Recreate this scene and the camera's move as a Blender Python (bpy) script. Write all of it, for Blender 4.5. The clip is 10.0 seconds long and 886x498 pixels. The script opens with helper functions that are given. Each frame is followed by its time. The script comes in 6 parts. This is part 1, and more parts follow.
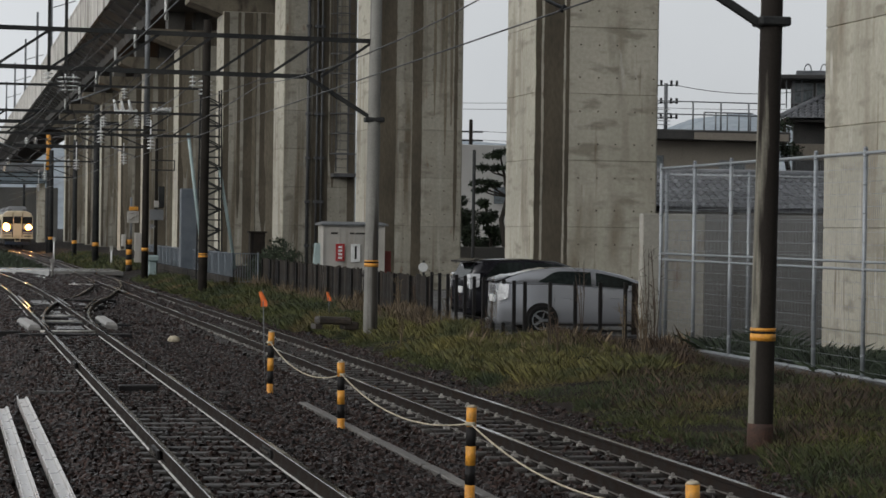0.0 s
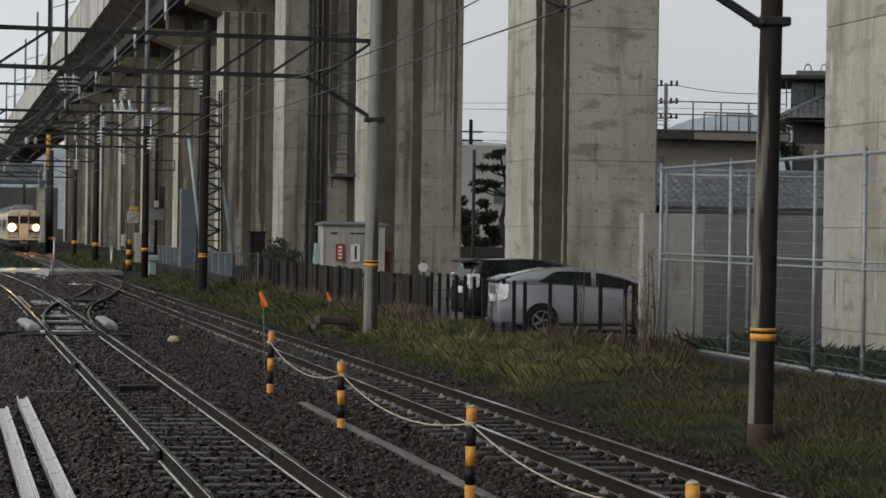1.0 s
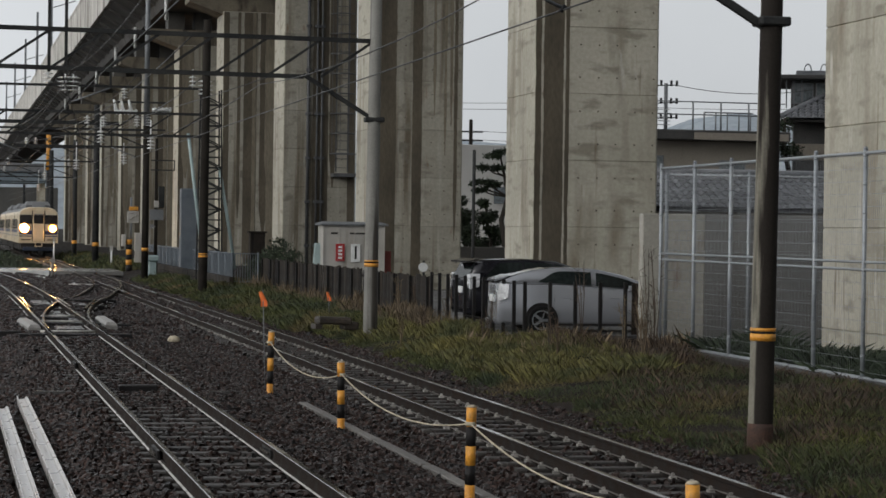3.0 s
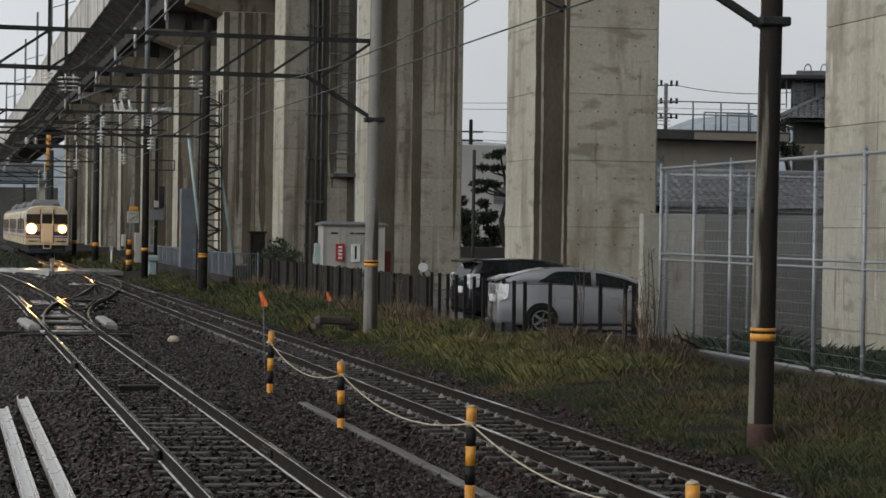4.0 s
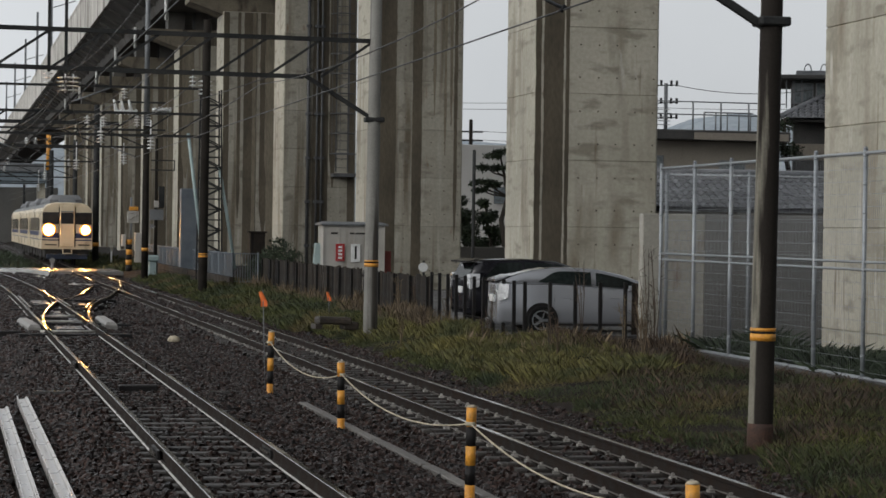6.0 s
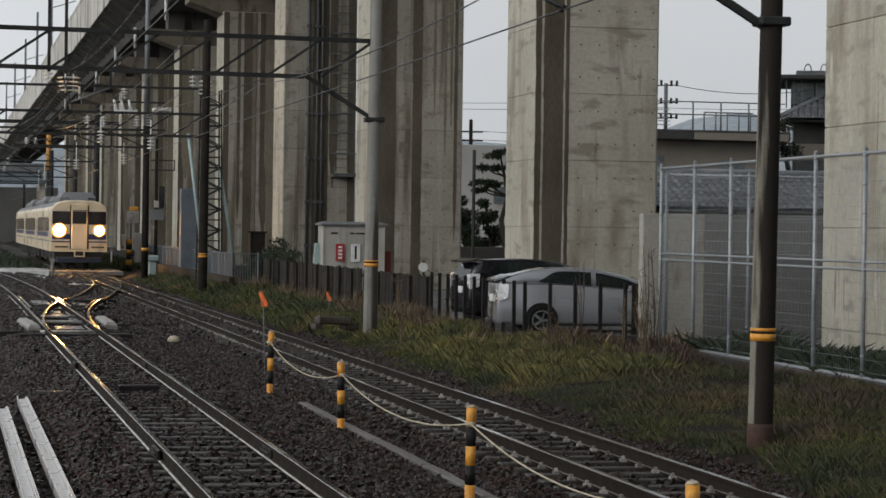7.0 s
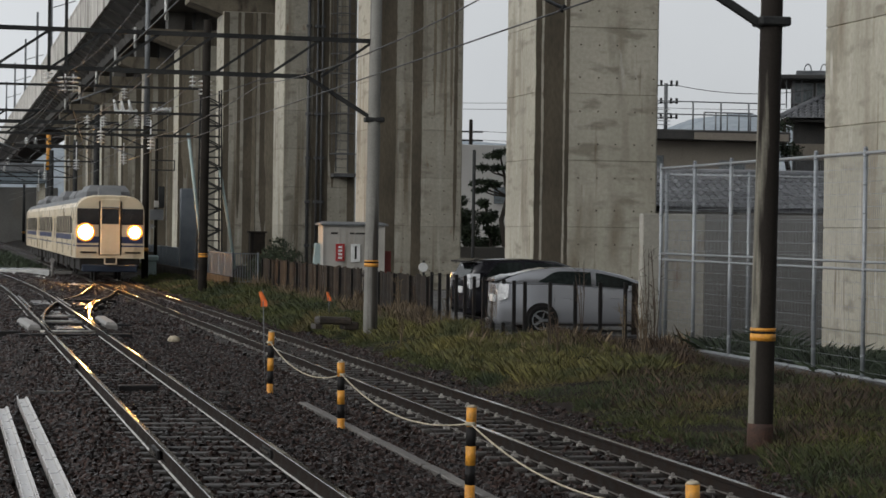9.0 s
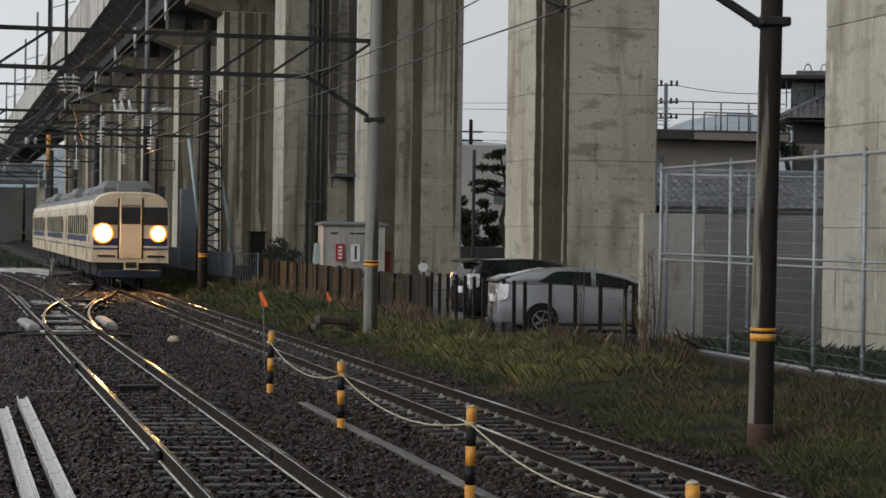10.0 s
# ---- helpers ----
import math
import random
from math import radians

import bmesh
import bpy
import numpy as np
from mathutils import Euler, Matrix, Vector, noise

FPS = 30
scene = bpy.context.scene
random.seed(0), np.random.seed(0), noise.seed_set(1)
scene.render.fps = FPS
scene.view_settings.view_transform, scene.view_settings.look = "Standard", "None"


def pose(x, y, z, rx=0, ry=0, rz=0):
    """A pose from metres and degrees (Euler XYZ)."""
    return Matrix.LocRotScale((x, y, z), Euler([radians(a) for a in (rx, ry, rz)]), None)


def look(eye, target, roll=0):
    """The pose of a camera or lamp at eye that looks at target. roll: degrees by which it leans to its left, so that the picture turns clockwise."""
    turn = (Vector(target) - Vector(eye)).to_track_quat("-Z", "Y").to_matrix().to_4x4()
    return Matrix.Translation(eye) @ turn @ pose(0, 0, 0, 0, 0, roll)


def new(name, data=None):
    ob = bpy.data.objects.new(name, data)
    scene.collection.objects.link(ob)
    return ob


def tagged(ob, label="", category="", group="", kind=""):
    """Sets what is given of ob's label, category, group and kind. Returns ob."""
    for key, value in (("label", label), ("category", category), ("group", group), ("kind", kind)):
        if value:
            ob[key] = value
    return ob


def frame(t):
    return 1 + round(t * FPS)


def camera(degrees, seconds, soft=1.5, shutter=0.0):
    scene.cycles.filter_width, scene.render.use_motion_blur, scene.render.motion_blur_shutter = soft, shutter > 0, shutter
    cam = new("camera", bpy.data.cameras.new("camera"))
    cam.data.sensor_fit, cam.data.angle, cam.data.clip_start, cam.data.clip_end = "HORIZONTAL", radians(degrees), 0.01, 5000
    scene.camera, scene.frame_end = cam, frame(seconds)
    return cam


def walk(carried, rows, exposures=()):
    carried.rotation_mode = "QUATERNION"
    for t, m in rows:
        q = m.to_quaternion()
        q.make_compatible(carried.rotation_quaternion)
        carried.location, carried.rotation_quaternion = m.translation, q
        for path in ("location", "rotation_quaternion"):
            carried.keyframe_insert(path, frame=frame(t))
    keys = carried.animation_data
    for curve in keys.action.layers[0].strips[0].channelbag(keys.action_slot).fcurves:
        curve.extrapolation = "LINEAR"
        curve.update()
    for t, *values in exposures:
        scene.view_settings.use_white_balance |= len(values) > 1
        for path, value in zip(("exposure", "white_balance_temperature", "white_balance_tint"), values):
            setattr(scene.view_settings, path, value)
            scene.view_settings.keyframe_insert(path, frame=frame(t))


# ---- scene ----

# camera: standing on the platform end, long lens, still
cam = camera(22.174, 10.0, soft=1.6)
EYE = (0.0, 0.0, 2.44)
AIM = (21.575, 97.645, 1.602)
walk(cam, [(0.0, look(EYE, AIM, 0.8)), (10.0, look(EYE, AIM, 0.8))], exposures=[(0.0, 0.0), (10.0, 0.0)])

# ---- light: rainy overcast sky ----
world = bpy.data.worlds.new("overcast_sky")
scene.world = world
world.use_nodes = True
wn, wl = world.node_tree.nodes, world.node_tree.links
wn.clear()
sky = wn.new("ShaderNodeTexSky")
sky.sky_type, sky.sun_disc = "NISHITA", False
sky.sun_elevation, sky.sun_rotation = radians(24), radians(-117)
sky.air_density, sky.dust_density, sky.ozone_density = 1.0, 6.0, 1.0
pale = wn.new("ShaderNodeHueSaturation")
pale.inputs["Saturation"].default_value = 0.12
even = wn.new("ShaderNodeMix")
even.data_type = "RGBA"
even.inputs["Factor"].default_value = 0.75
even.inputs[7].default_value = (5.6, 5.85, 6.1, 1)
# cloud cover: thinner and brighter towards the north-west, with soft mottling
way = wn.new("ShaderNodeTexCoord")
lean = wn.new("ShaderNodeVectorMath")
lean.operation = "DOT_PRODUCT"
lean.inputs[1].default_value = (-0.9, 0.43, 0.0)
thin = wn.new("ShaderNodeMapRange")
thin.inputs[1].default_value, thin.inputs[2].default_value = -1.0, 1.0
thin.inputs[3].default_value, thin.inputs[4].default_value = 0.46, 1.54
cloud = wn.new("ShaderNodeTexNoise")
cloud.inputs["Scale"].default_value, cloud.inputs["Detail"].default_value = 5.0, 4
mottle = wn.new("ShaderNodeMapRange")
mottle.inputs[1].default_value, mottle.inputs[2].default_value = 0.25, 0.75
mottle.inputs[3].default_value, mottle.inputs[4].default_value = 0.90, 1.10
both = wn.new("ShaderNodeMath")
both.operation = "MULTIPLY"
back = wn.new("ShaderNodeBackground")
power = wn.new("ShaderNodeMath")
power.operation = "MULTIPLY"
power.inputs[1].default_value = 0.118
wl.new(way.outputs["Generated"], lean.inputs[0])
wl.new(way.outputs["Generated"], cloud.inputs[0])
wl.new(lean.outputs["Value"], thin.inputs[0])
wl.new(cloud.outputs[0], mottle.inputs[0])
wl.new(thin.outputs[0], both.inputs[0])
wl.new(mottle.outputs[0], both.inputs[1])
wl.new(both.outputs[0], power.inputs[0])
wl.new(power.outputs[0], back.inputs["Strength"])
wout = wn.new("ShaderNodeOutputWorld")
wl.new(sky.outputs[0], pale.inputs["Color"])
wl.new(pale.outputs[0], even.inputs[6])
wl.new(even.outputs[2], back.inputs[0])
wl.new(back.outputs[0], wout.inputs[0])
sun_data = bpy.data.lights.new("sun", "SUN")
sun_data.energy, sun_data.angle, sun_data.color = 0.5, radians(40), (1.0, 0.96, 0.9)
sun = new("sun", sun_data)
sun.matrix_world = look((-40, -20, 20), (0, 0, 0))


# ---- materials ----
def mat(name, c1, c2, rough=0.7, metal=0.0, scale=3.0, fine=40.0, bump=0.2, stretch=(1, 1, 1), vary=0.0, island=0.0,
        stain=None, stain_scale=(1.5, 1.5, 0.05), stain_cut=(0.52, 0.66), side=0.0, spec=0.5, grain=0.35, rvar=0.15, more=()):
    """Two-scale procedural surface: large patches c1-c2, fine grain, optional streaked stain, bump."""
    m = bpy.data.materials.new(name)
    m.use_nodes = True
    n, l = m.node_tree.nodes, m.node_tree.links
    b = n["Principled BSDF"]
    tc = n.new("ShaderNodeTexCoord")
    mp = n.new("ShaderNodeMapping")
    mp.inputs["Scale"].default_value = stretch
    l.new(tc.outputs["Object"], mp.inputs[0])
    big = n.new("ShaderNodeTexNoise")
    big.inputs["Scale"].default_value, big.inputs["Detail"].default_value = scale, 5
    l.new(mp.outputs[0], big.inputs[0])
    small = n.new("ShaderNodeTexNoise")
    small.inputs["Scale"].default_value, small.inputs["Detail"].default_value = fine, 3
    l.new(mp.outputs[0], small.inputs[0])
    ramp = n.new("ShaderNodeValToRGB")
    ramp.color_ramp.elements[0].position, ramp.color_ramp.elements[1].position = 0.33, 0.67
    ramp.color_ramp.elements[0].color, ramp.color_ramp.elements[1].color = (*c1, 1), (*c2, 1)
    l.new(big.outputs[0], ramp.inputs[0])
    col = ramp.outputs[0]
    stains = [(stain, stain_scale, stain_cut)] if stain else []
    for stain, stain_scale, stain_cut in stains + list(more):
        ms = n.new("ShaderNodeMapping")
        ms.inputs["Scale"].default_value = stain_scale
        l.new(tc.outputs["Object"], ms.inputs[0])
        sn = n.new("ShaderNodeTexNoise")
        sn.inputs["Scale"].default_value, sn.inputs["Detail"].default_value = 1.0, 6
        l.new(ms.outputs[0], sn.inputs[0])
        sr = n.new("ShaderNodeMapRange")
        sr.inputs[1].default_value, sr.inputs[2].default_value = stain_cut
        source = sn.outputs[0]
        # side: shifts the stain to +x, painting that side darker
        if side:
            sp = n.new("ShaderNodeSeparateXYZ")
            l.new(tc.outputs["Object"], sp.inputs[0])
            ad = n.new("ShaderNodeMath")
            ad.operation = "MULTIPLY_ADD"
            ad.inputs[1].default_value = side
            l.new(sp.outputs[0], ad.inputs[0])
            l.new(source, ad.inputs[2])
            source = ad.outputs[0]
        l.new(source, sr.inputs[0])
        sm = n.new("ShaderNodeMix")
        sm.data_type = "RGBA"
        sm.inputs[7].default_value = (*stain, 1)
        l.new(sr.outputs[0], sm.inputs[0])
        l.new(col, sm.inputs[6])
        col = sm.outputs[2]
    gm = n.new("ShaderNodeMapRange")
    gm.inputs[1].default_value, gm.inputs[2].default_value = 0.3, 0.7
    gm.inputs[3].default_value, gm.inputs[4].default_value = 1 - grain, 1 + grain
    l.new(small.outputs[0], gm.inputs[0])
    value = gm.outputs[0]
    for amount, node, socket in ((vary, "ShaderNodeObjectInfo", "Random"), (island, "ShaderNodeNewGeometry", "Random Per Island")):
        if amount:
            oi = n.new(node)
            vm = n.new("ShaderNodeMapRange")
            vm.inputs[3].default_value, vm.inputs[4].default_value = 1 - amount, 1 + amount
            l.new(oi.outputs[socket], vm.inputs[0])
            mu = n.new("ShaderNodeMath")
            mu.operation = "MULTIPLY"
            l.new(value, mu.inputs[0])
            l.new(vm.outputs[0], mu.inputs[1])
            value = mu.outputs[0]
    vm = n.new("ShaderNodeVectorMath")
    vm.operation = "SCALE"
    l.new(col, vm.inputs[0])
    l.new(value, vm.inputs["Scale"])
    l.new(vm.outputs[0], b.inputs["Base Color"])
    rr = n.new("ShaderNodeMapRange")
    rr.inputs[1].default_value, rr.inputs[2].default_value = 0.3, 0.7
    rr.inputs[3].default_value, rr.inputs[4].default_value = max(0.03, rough - rvar), min(1, rough + rvar)
    l.new(big.outputs[0], rr.inputs[0])
    l.new(rr.outputs[0], b.inputs["Roughness"])
    b.inputs["Metallic"].default_value = metal
    b.inputs["Specular IOR Level"].default_value = spec
    if bump:
        bp = n.new("ShaderNodeBump")
        bp.inputs["Strength"].default_value, bp.inputs["Distance"].default_value = bump, 0.02
        l.new(small.outputs[0], bp.inputs["Height"])
        l.new(bp.outputs[0], b.inputs["Normal"])
    return m


def glow(name, colour, strength):
    m = bpy.data.materials.new(name)
    m.use_nodes = True
    b = m.node_tree.nodes["Principled BSDF"]
    b.inputs["Base Color"].default_value = (*colour, 1)
    b.inputs["Emission Color"].default_value = (*colour, 1)
    b.inputs["Emission Strength"].default_value = strength
    return m


M_RUSTC = mat("rust_stained_concrete", (0.035, 0.018, 0.012), (0.09, 0.045, 0.03), 0.85, scale=4, fine=40, grain=0.25)
M_POLEG = mat("plain_concrete_pole", (0.17, 0.165, 0.15), (0.24, 0.235, 0.215), 0.75, scale=1.2, fine=30, grain=0.12, stain=(0.06, 0.052, 0.043), stain_scale=(4, 4, 0.2), stain_cut=(0.5, 0.6))
M_POLED = mat("blackened_concrete_pole", (0.014, 0.012, 0.010), (0.03, 0.026, 0.022), 0.8, scale=1.5, fine=30, grain=0.15, spec=0.1)
M_CONC = mat("pier_concrete", (0.36, 0.34, 0.275), (0.47, 0.445, 0.37), 0.8, scale=0.35, fine=9, bump=0.15, grain=0.10,
             stain=(0.22, 0.19, 0.14), stain_scale=(1.3, 1.3, 0.22), stain_cut=(0.52, 0.74), vary=0.06,
             more=[((0.26, 0.24, 0.19), (0.9, 0.9, 2.6), (0.54, 0.66)), ((0.17, 0.135, 0.09), (4.5, 4.5, 0.35), (0.62, 0.74)), ((0.50, 0.48, 0.42), (2.2, 2.2, 0.5), (0.62, 0.72))])
# Darker copy of the pier concrete: front-face shade put into colour, plus stains
M_CONCF = mat("shaded_stained_pier_front", (0.25, 0.235, 0.195), (0.335, 0.315, 0.26), 0.75, scale=0.45, fine=9, bump=0.15, grain=0.12,
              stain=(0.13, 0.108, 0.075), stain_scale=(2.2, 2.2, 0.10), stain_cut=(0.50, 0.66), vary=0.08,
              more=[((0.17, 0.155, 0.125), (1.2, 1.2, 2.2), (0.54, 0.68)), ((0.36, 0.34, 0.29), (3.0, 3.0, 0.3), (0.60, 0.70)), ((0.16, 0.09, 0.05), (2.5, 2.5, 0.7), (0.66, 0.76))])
M_WETB = mat("half_dry_rain_streak", (0.12, 0.10, 0.07), (0.20, 0.175, 0.13), 0.7, scale=1.6, fine=14, bump=0.15, grain=0.2, stretch=(1, 1, 0.2))
M_WET = mat("wet_stained_concrete", (0.052, 0.042, 0.027), (0.105, 0.088, 0.061), 0.65, scale=1.3, fine=14, bump=0.15, grain=0.2, stretch=(1, 1, 0.3))
M_DECK = mat("weathered_parapet_concrete", (0.46, 0.44, 0.40), (0.62, 0.60, 0.56), 0.85, scale=0.4, fine=6, grain=0.1,
             stain=(0.13, 0.11, 0.09), stain_scale=(0.5, 0.5, 0.12), stain_cut=(0.5, 0.7))
# Base kept very dark: the shade under the deck is put into it
M_GIRD = mat("shade_toned_girder_concrete", (0.05, 0.048, 0.045), (0.11, 0.105, 0.097), 0.85, scale=0.4, fine=8, grain=0.15,
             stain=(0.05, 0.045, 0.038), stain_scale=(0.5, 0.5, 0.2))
# Wet streaks gathered at +x, so the pole's unlit side is painted dark
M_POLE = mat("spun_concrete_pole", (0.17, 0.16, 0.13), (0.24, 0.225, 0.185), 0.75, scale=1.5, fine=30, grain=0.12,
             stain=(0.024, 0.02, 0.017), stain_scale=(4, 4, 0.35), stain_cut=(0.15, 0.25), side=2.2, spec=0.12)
M_STEELD = mat("dark_painted_steel", (0.02, 0.021, 0.022), (0.045, 0.046, 0.045), 0.7, 0.0, scale=2, fine=30, grain=0.2, spec=0.15)
M_LADDER = mat("weathered_grey_ladder_steel", (0.06, 0.062, 0.066), (0.10, 0.102, 0.106), 0.6, 0.1, scale=2, fine=30, grain=0.2)
M_GREYP = mat("grey_painted_steel", (0.14, 0.15, 0.16), (0.20, 0.21, 0.22), 0.5, 0.2, scale=2, fine=30, grain=0.15)
M_RAILSIDE = mat("rusty_rail_web", (0.010, 0.0075, 0.006), (0.024, 0.016, 0.012), 0.8, 0.0, scale=5, fine=60, grain=0.25, spec=0.15)
M_RAILTOP = mat("polished_rail_head", (0.29, 0.275, 0.26), (0.42, 0.405, 0.385), 0.13, 1.0, scale=6, fine=60, bump=0.03, grain=0.1, rvar=0.04)
M_FOOT = mat("wet_rail_foot", (0.34, 0.325, 0.30), (0.58, 0.56, 0.53), 0.35, 0.0, scale=8, fine=60, grain=0.25, bump=0.1)
M_RUSTF = mat("rusty_rail_foot", (0.05, 0.042, 0.036), (0.13, 0.115, 0.10), 0.45, scale=8, fine=60, grain=0.25, bump=0.1)
M_NEWRAIL = mat("bare_spare_rail", (0.50, 0.48, 0.47), (0.66, 0.64, 0.62), 0.35, 0.2, scale=3, fine=30, grain=0.08, bump=0.05,
                stain=(0.22, 0.17, 0.14), stain_scale=(14, 0.25, 14), stain_cut=(0.6, 0.7))
M_SLEEPER = mat("wet_sleeper", (0.02, 0.0175, 0.0155), (0.058, 0.052, 0.047), 0.5, scale=4, fine=50, vary=0.25, grain=0.3, spec=0.3)
M_PAD = mat("pale_wet_fastening", (0.15, 0.142, 0.13), (0.36, 0.345, 0.32), 0.35, scale=8, fine=60, island=0.4)
M_CLIP = mat("rail_fastening", (0.03, 0.026, 0.022), (0.06, 0.05, 0.04), 0.45, 0.3, scale=8, fine=60)
M_BALLAST = mat("wet_ballast_stone", (0.0062, 0.0034, 0.0026), (0.034, 0.0185, 0.0143), 0.42, scale=18, fine=80, island=0.9, grain=0.35, spec=0.25)
M_SOIL = mat("track_bed_soil", (0.009, 0.007, 0.0055), (0.021, 0.016, 0.0125), 0.8, scale=1.2, fine=22, bump=0.8, grain=0.5, spec=0.12)
M_GRASS = mat("winter_grass", (0.017, 0.029, 0.007), (0.070, 0.076, 0.018), 0.75, scale=0.5, fine=6, island=0.5, bump=0, grain=0.25,
              stain=(0.12, 0.09, 0.04), stain_scale=(0.35, 0.35, 0.35), stain_cut=(0.55, 0.68))
M_GRASS2 = mat("yellowing_grass", (0.045, 0.052, 0.014), (0.145, 0.128, 0.042), 0.8, scale=0.7, fine=6, island=0.5, bump=0, grain=0.25)
M_DRY = mat("dry_weed_stalk", (0.065, 0.046, 0.028), (0.17, 0.128, 0.078), 0.8, scale=0.8, fine=9, island=0.5, bump=0, grain=0.2)
M_BRUSH = mat("dark_wet_brush", (0.035, 0.024, 0.016), (0.075, 0.05, 0.032), 0.8, scale=0.8, fine=9, island=0.5, bump=0, grain=0.2)
M_BLACK = mat("black_paint", (0.010, 0.009, 0.009), (0.018, 0.017, 0.017), 0.6, scale=5, fine=40, grain=0.15, spec=0.2)
M_YELLOW = mat("yellow_paint", (0.60, 0.25, 0.025), (0.70, 0.33, 0.045), 0.5, scale=9, fine=50, grain=0.15, stain=(0.3, 0.16, 0.05), stain_scale=(9, 9, 4), stain_cut=(0.55, 0.7))
M_ORANGE = mat("orange_flag_cloth", (0.75, 0.14, 0.03), (0.85, 0.22, 0.05), 0.8, scale=5, fine=60, grain=0.1)
M_ROPE = mat("worn_rope", (0.36, 0.31, 0.22), (0.5, 0.44, 0.33), 0.8, scale=10, fine=120, grain=0.2)
M_PLATE = mat("wet_switch_plate", (0.03, 0.029, 0.027), (0.12, 0.117, 0.114), 0.3, 0.2, scale=1.6, fine=20, grain=0.25)
M_CAPC = mat("brown_stained_cross_beam", (0.11, 0.095, 0.07), (0.19, 0.165, 0.125), 0.85, scale=0.8, fine=10, grain=0.15, stain=(0.06, 0.05, 0.038), stain_scale=(1.5, 1.5, 0.5))
M_WIRE = mat("overhead_wire", (0.06, 0.06, 0.06), (0.10, 0.10, 0.10), 0.5, 0.5, scale=2, fine=20, bump=0)
M_WHITE = mat("white_enamel", (0.62, 0.63, 0.62), (0.74, 0.75, 0.74), 0.35, scale=4, fine=40, grain=0.08)
M_TROUGH = mat("cable_trough_concrete", (0.085, 0.078, 0.07), (0.15, 0.138, 0.125), 0.6, scale=4, fine=40, vary=0.2)
M_WALLC = mat("boundary_wall_concrete", (0.13, 0.128, 0.12), (0.18, 0.177, 0.168), 0.8, scale=0.6, fine=12, grain=0.1,
              stain=(0.13, 0.12, 0.10), stain_scale=(1.2, 1.2, 0.1), stain_cut=(0.55, 0.75))


# ---- mesh helpers ----
class Solid:
    """Collects vertices, faces, smooth flags and material slots for one mesh."""

    def __init__(self):
        self.v, self.f, self.s, self.m = [], [], [], []

    def add(self, verts, faces, smooth=False, slot=0):
        k = len(self.v)
        self.v.extend(tuple(p) for p in verts)
        self.f.extend(tuple(k + i for i in f) for f in faces)
        self.s.extend([smooth] * len(faces))
        self.m.extend([slot] * len(faces))
        return self

    def box(self, x0, x1, y0, y1, z0, z1, bev=0.0, slot=0, m=None):
        if bev:
            pts = []
            for x, sx in ((x0, 1), (x1, -1)):
                for y, sy in ((y0, 1), (y1, -1)):
                    for z, sz in ((z0, 1), (z1, -1)):
                        pts += [(x, y + sy * bev, z + sz * bev), (x + sx * bev, y, z + sz * bev), (x + sx * bev, y + sy * bev, z)]
            return self.hull(pts, slot, m)
        p = [(x0, y0, z0), (x1, y0, z0), (x1, y1, z0), (x0, y1, z0), (x0, y0, z1), (x1, y0, z1), (x1, y1, z1), (x0, y1, z1)]
        if m:
            p = [m @ Vector(q) for q in p]
        return self.add(p, [(0, 3, 2, 1), (4, 5, 6, 7), (0, 1, 5, 4), (1, 2, 6, 5), (2, 3, 7, 6), (3, 0, 4, 7)], slot=slot)

    def hull(self, pts, slot=0, m=None):
        b = bmesh.new()
        for p in pts:
            b.verts.new(m @ Vector(p) if m else p)
        bmesh.ops.convex_hull(b, input=b.verts)
        bmesh.ops.dissolve_limit(b, angle_limit=0.02, verts=b.verts, edges=b.edges)
        b.verts.index_update()
        self.add([v.co[:] for v in b.verts], [[v.index for v in f.verts] for f in b.faces], slot=slot)
        b.free()
        return self

    def loft(self, rings, closed=True, caps=True, smooth=False, slot=0):
        n = len(rings[0])
        pts = [p for r in rings for p in r]
        faces = []
        for i in range(len(rings) - 1):
            for j in range(n if closed else n - 1):
                a, b = i * n + j, i * n + (j + 1) % n
                faces.append((a, b, b + n, a + n))
        self.add(pts, faces, smooth, slot)
        if caps and closed:
            k = len(self.v) - len(pts)
            self.f += [tuple(range(k + n - 1, k - 1, -1)), tuple(range(k + len(pts) - n, k + len(pts)))]
            self.s += [False, False]
            self.m += [slot, slot]
        return self

    def tube(self, pts, r, sides=8, slot=0, smooth=True):
        """A round bar along points; r one radius or one each."""
        pts = [Vector(p) for p in pts]
        rs = r if isinstance(r, (list, tuple)) else [r] * len(pts)
        rings = []
        for i, p in enumerate(pts):
            d = (pts[min(i + 1, len(pts) - 1)] - pts[max(i - 1, 0)]).normalized()
            a = d.cross(Vector((0, 0, 1)) if abs(d.z) < 0.95 else Vector((1, 0, 0))).normalized()
            b = d.cross(a)
            rings.append([p + (a * math.cos(t) - b * math.sin(t)) * rs[i] for t in (2 * math.pi * k / sides for k in range(sides))])
        return self.loft(rings, smooth=smooth, slot=slot)

    def bar(self, a, b, w, h, slot=0):
        """A square bar from a to b."""
        a, b = Vector(a), Vector(b)
        d = (b - a).normalized()
        s = d.cross(Vector((0, 0, 1)) if abs(d.z) < 0.95 else Vector((1, 0, 0))).normalized()
        u = s.cross(d)
        ring = lambda p: [p + s * i * w / 2 + u * j * h / 2 for i, j in ((-1, -1), (1, -1), (1, 1), (-1, 1))]
        return self.loft([ring(a), ring(b)], slot=slot)

    def sheet(self, f, us, vs, smooth=True, slot=0):
        n = len(vs)
        return self.add([f(u, v) for u in us for v in vs],
                        [(i * n + j, (i + 1) * n + j, (i + 1) * n + j + 1, i * n + j + 1) for i in range(len(us) - 1) for j in range(n - 1)], smooth, slot)

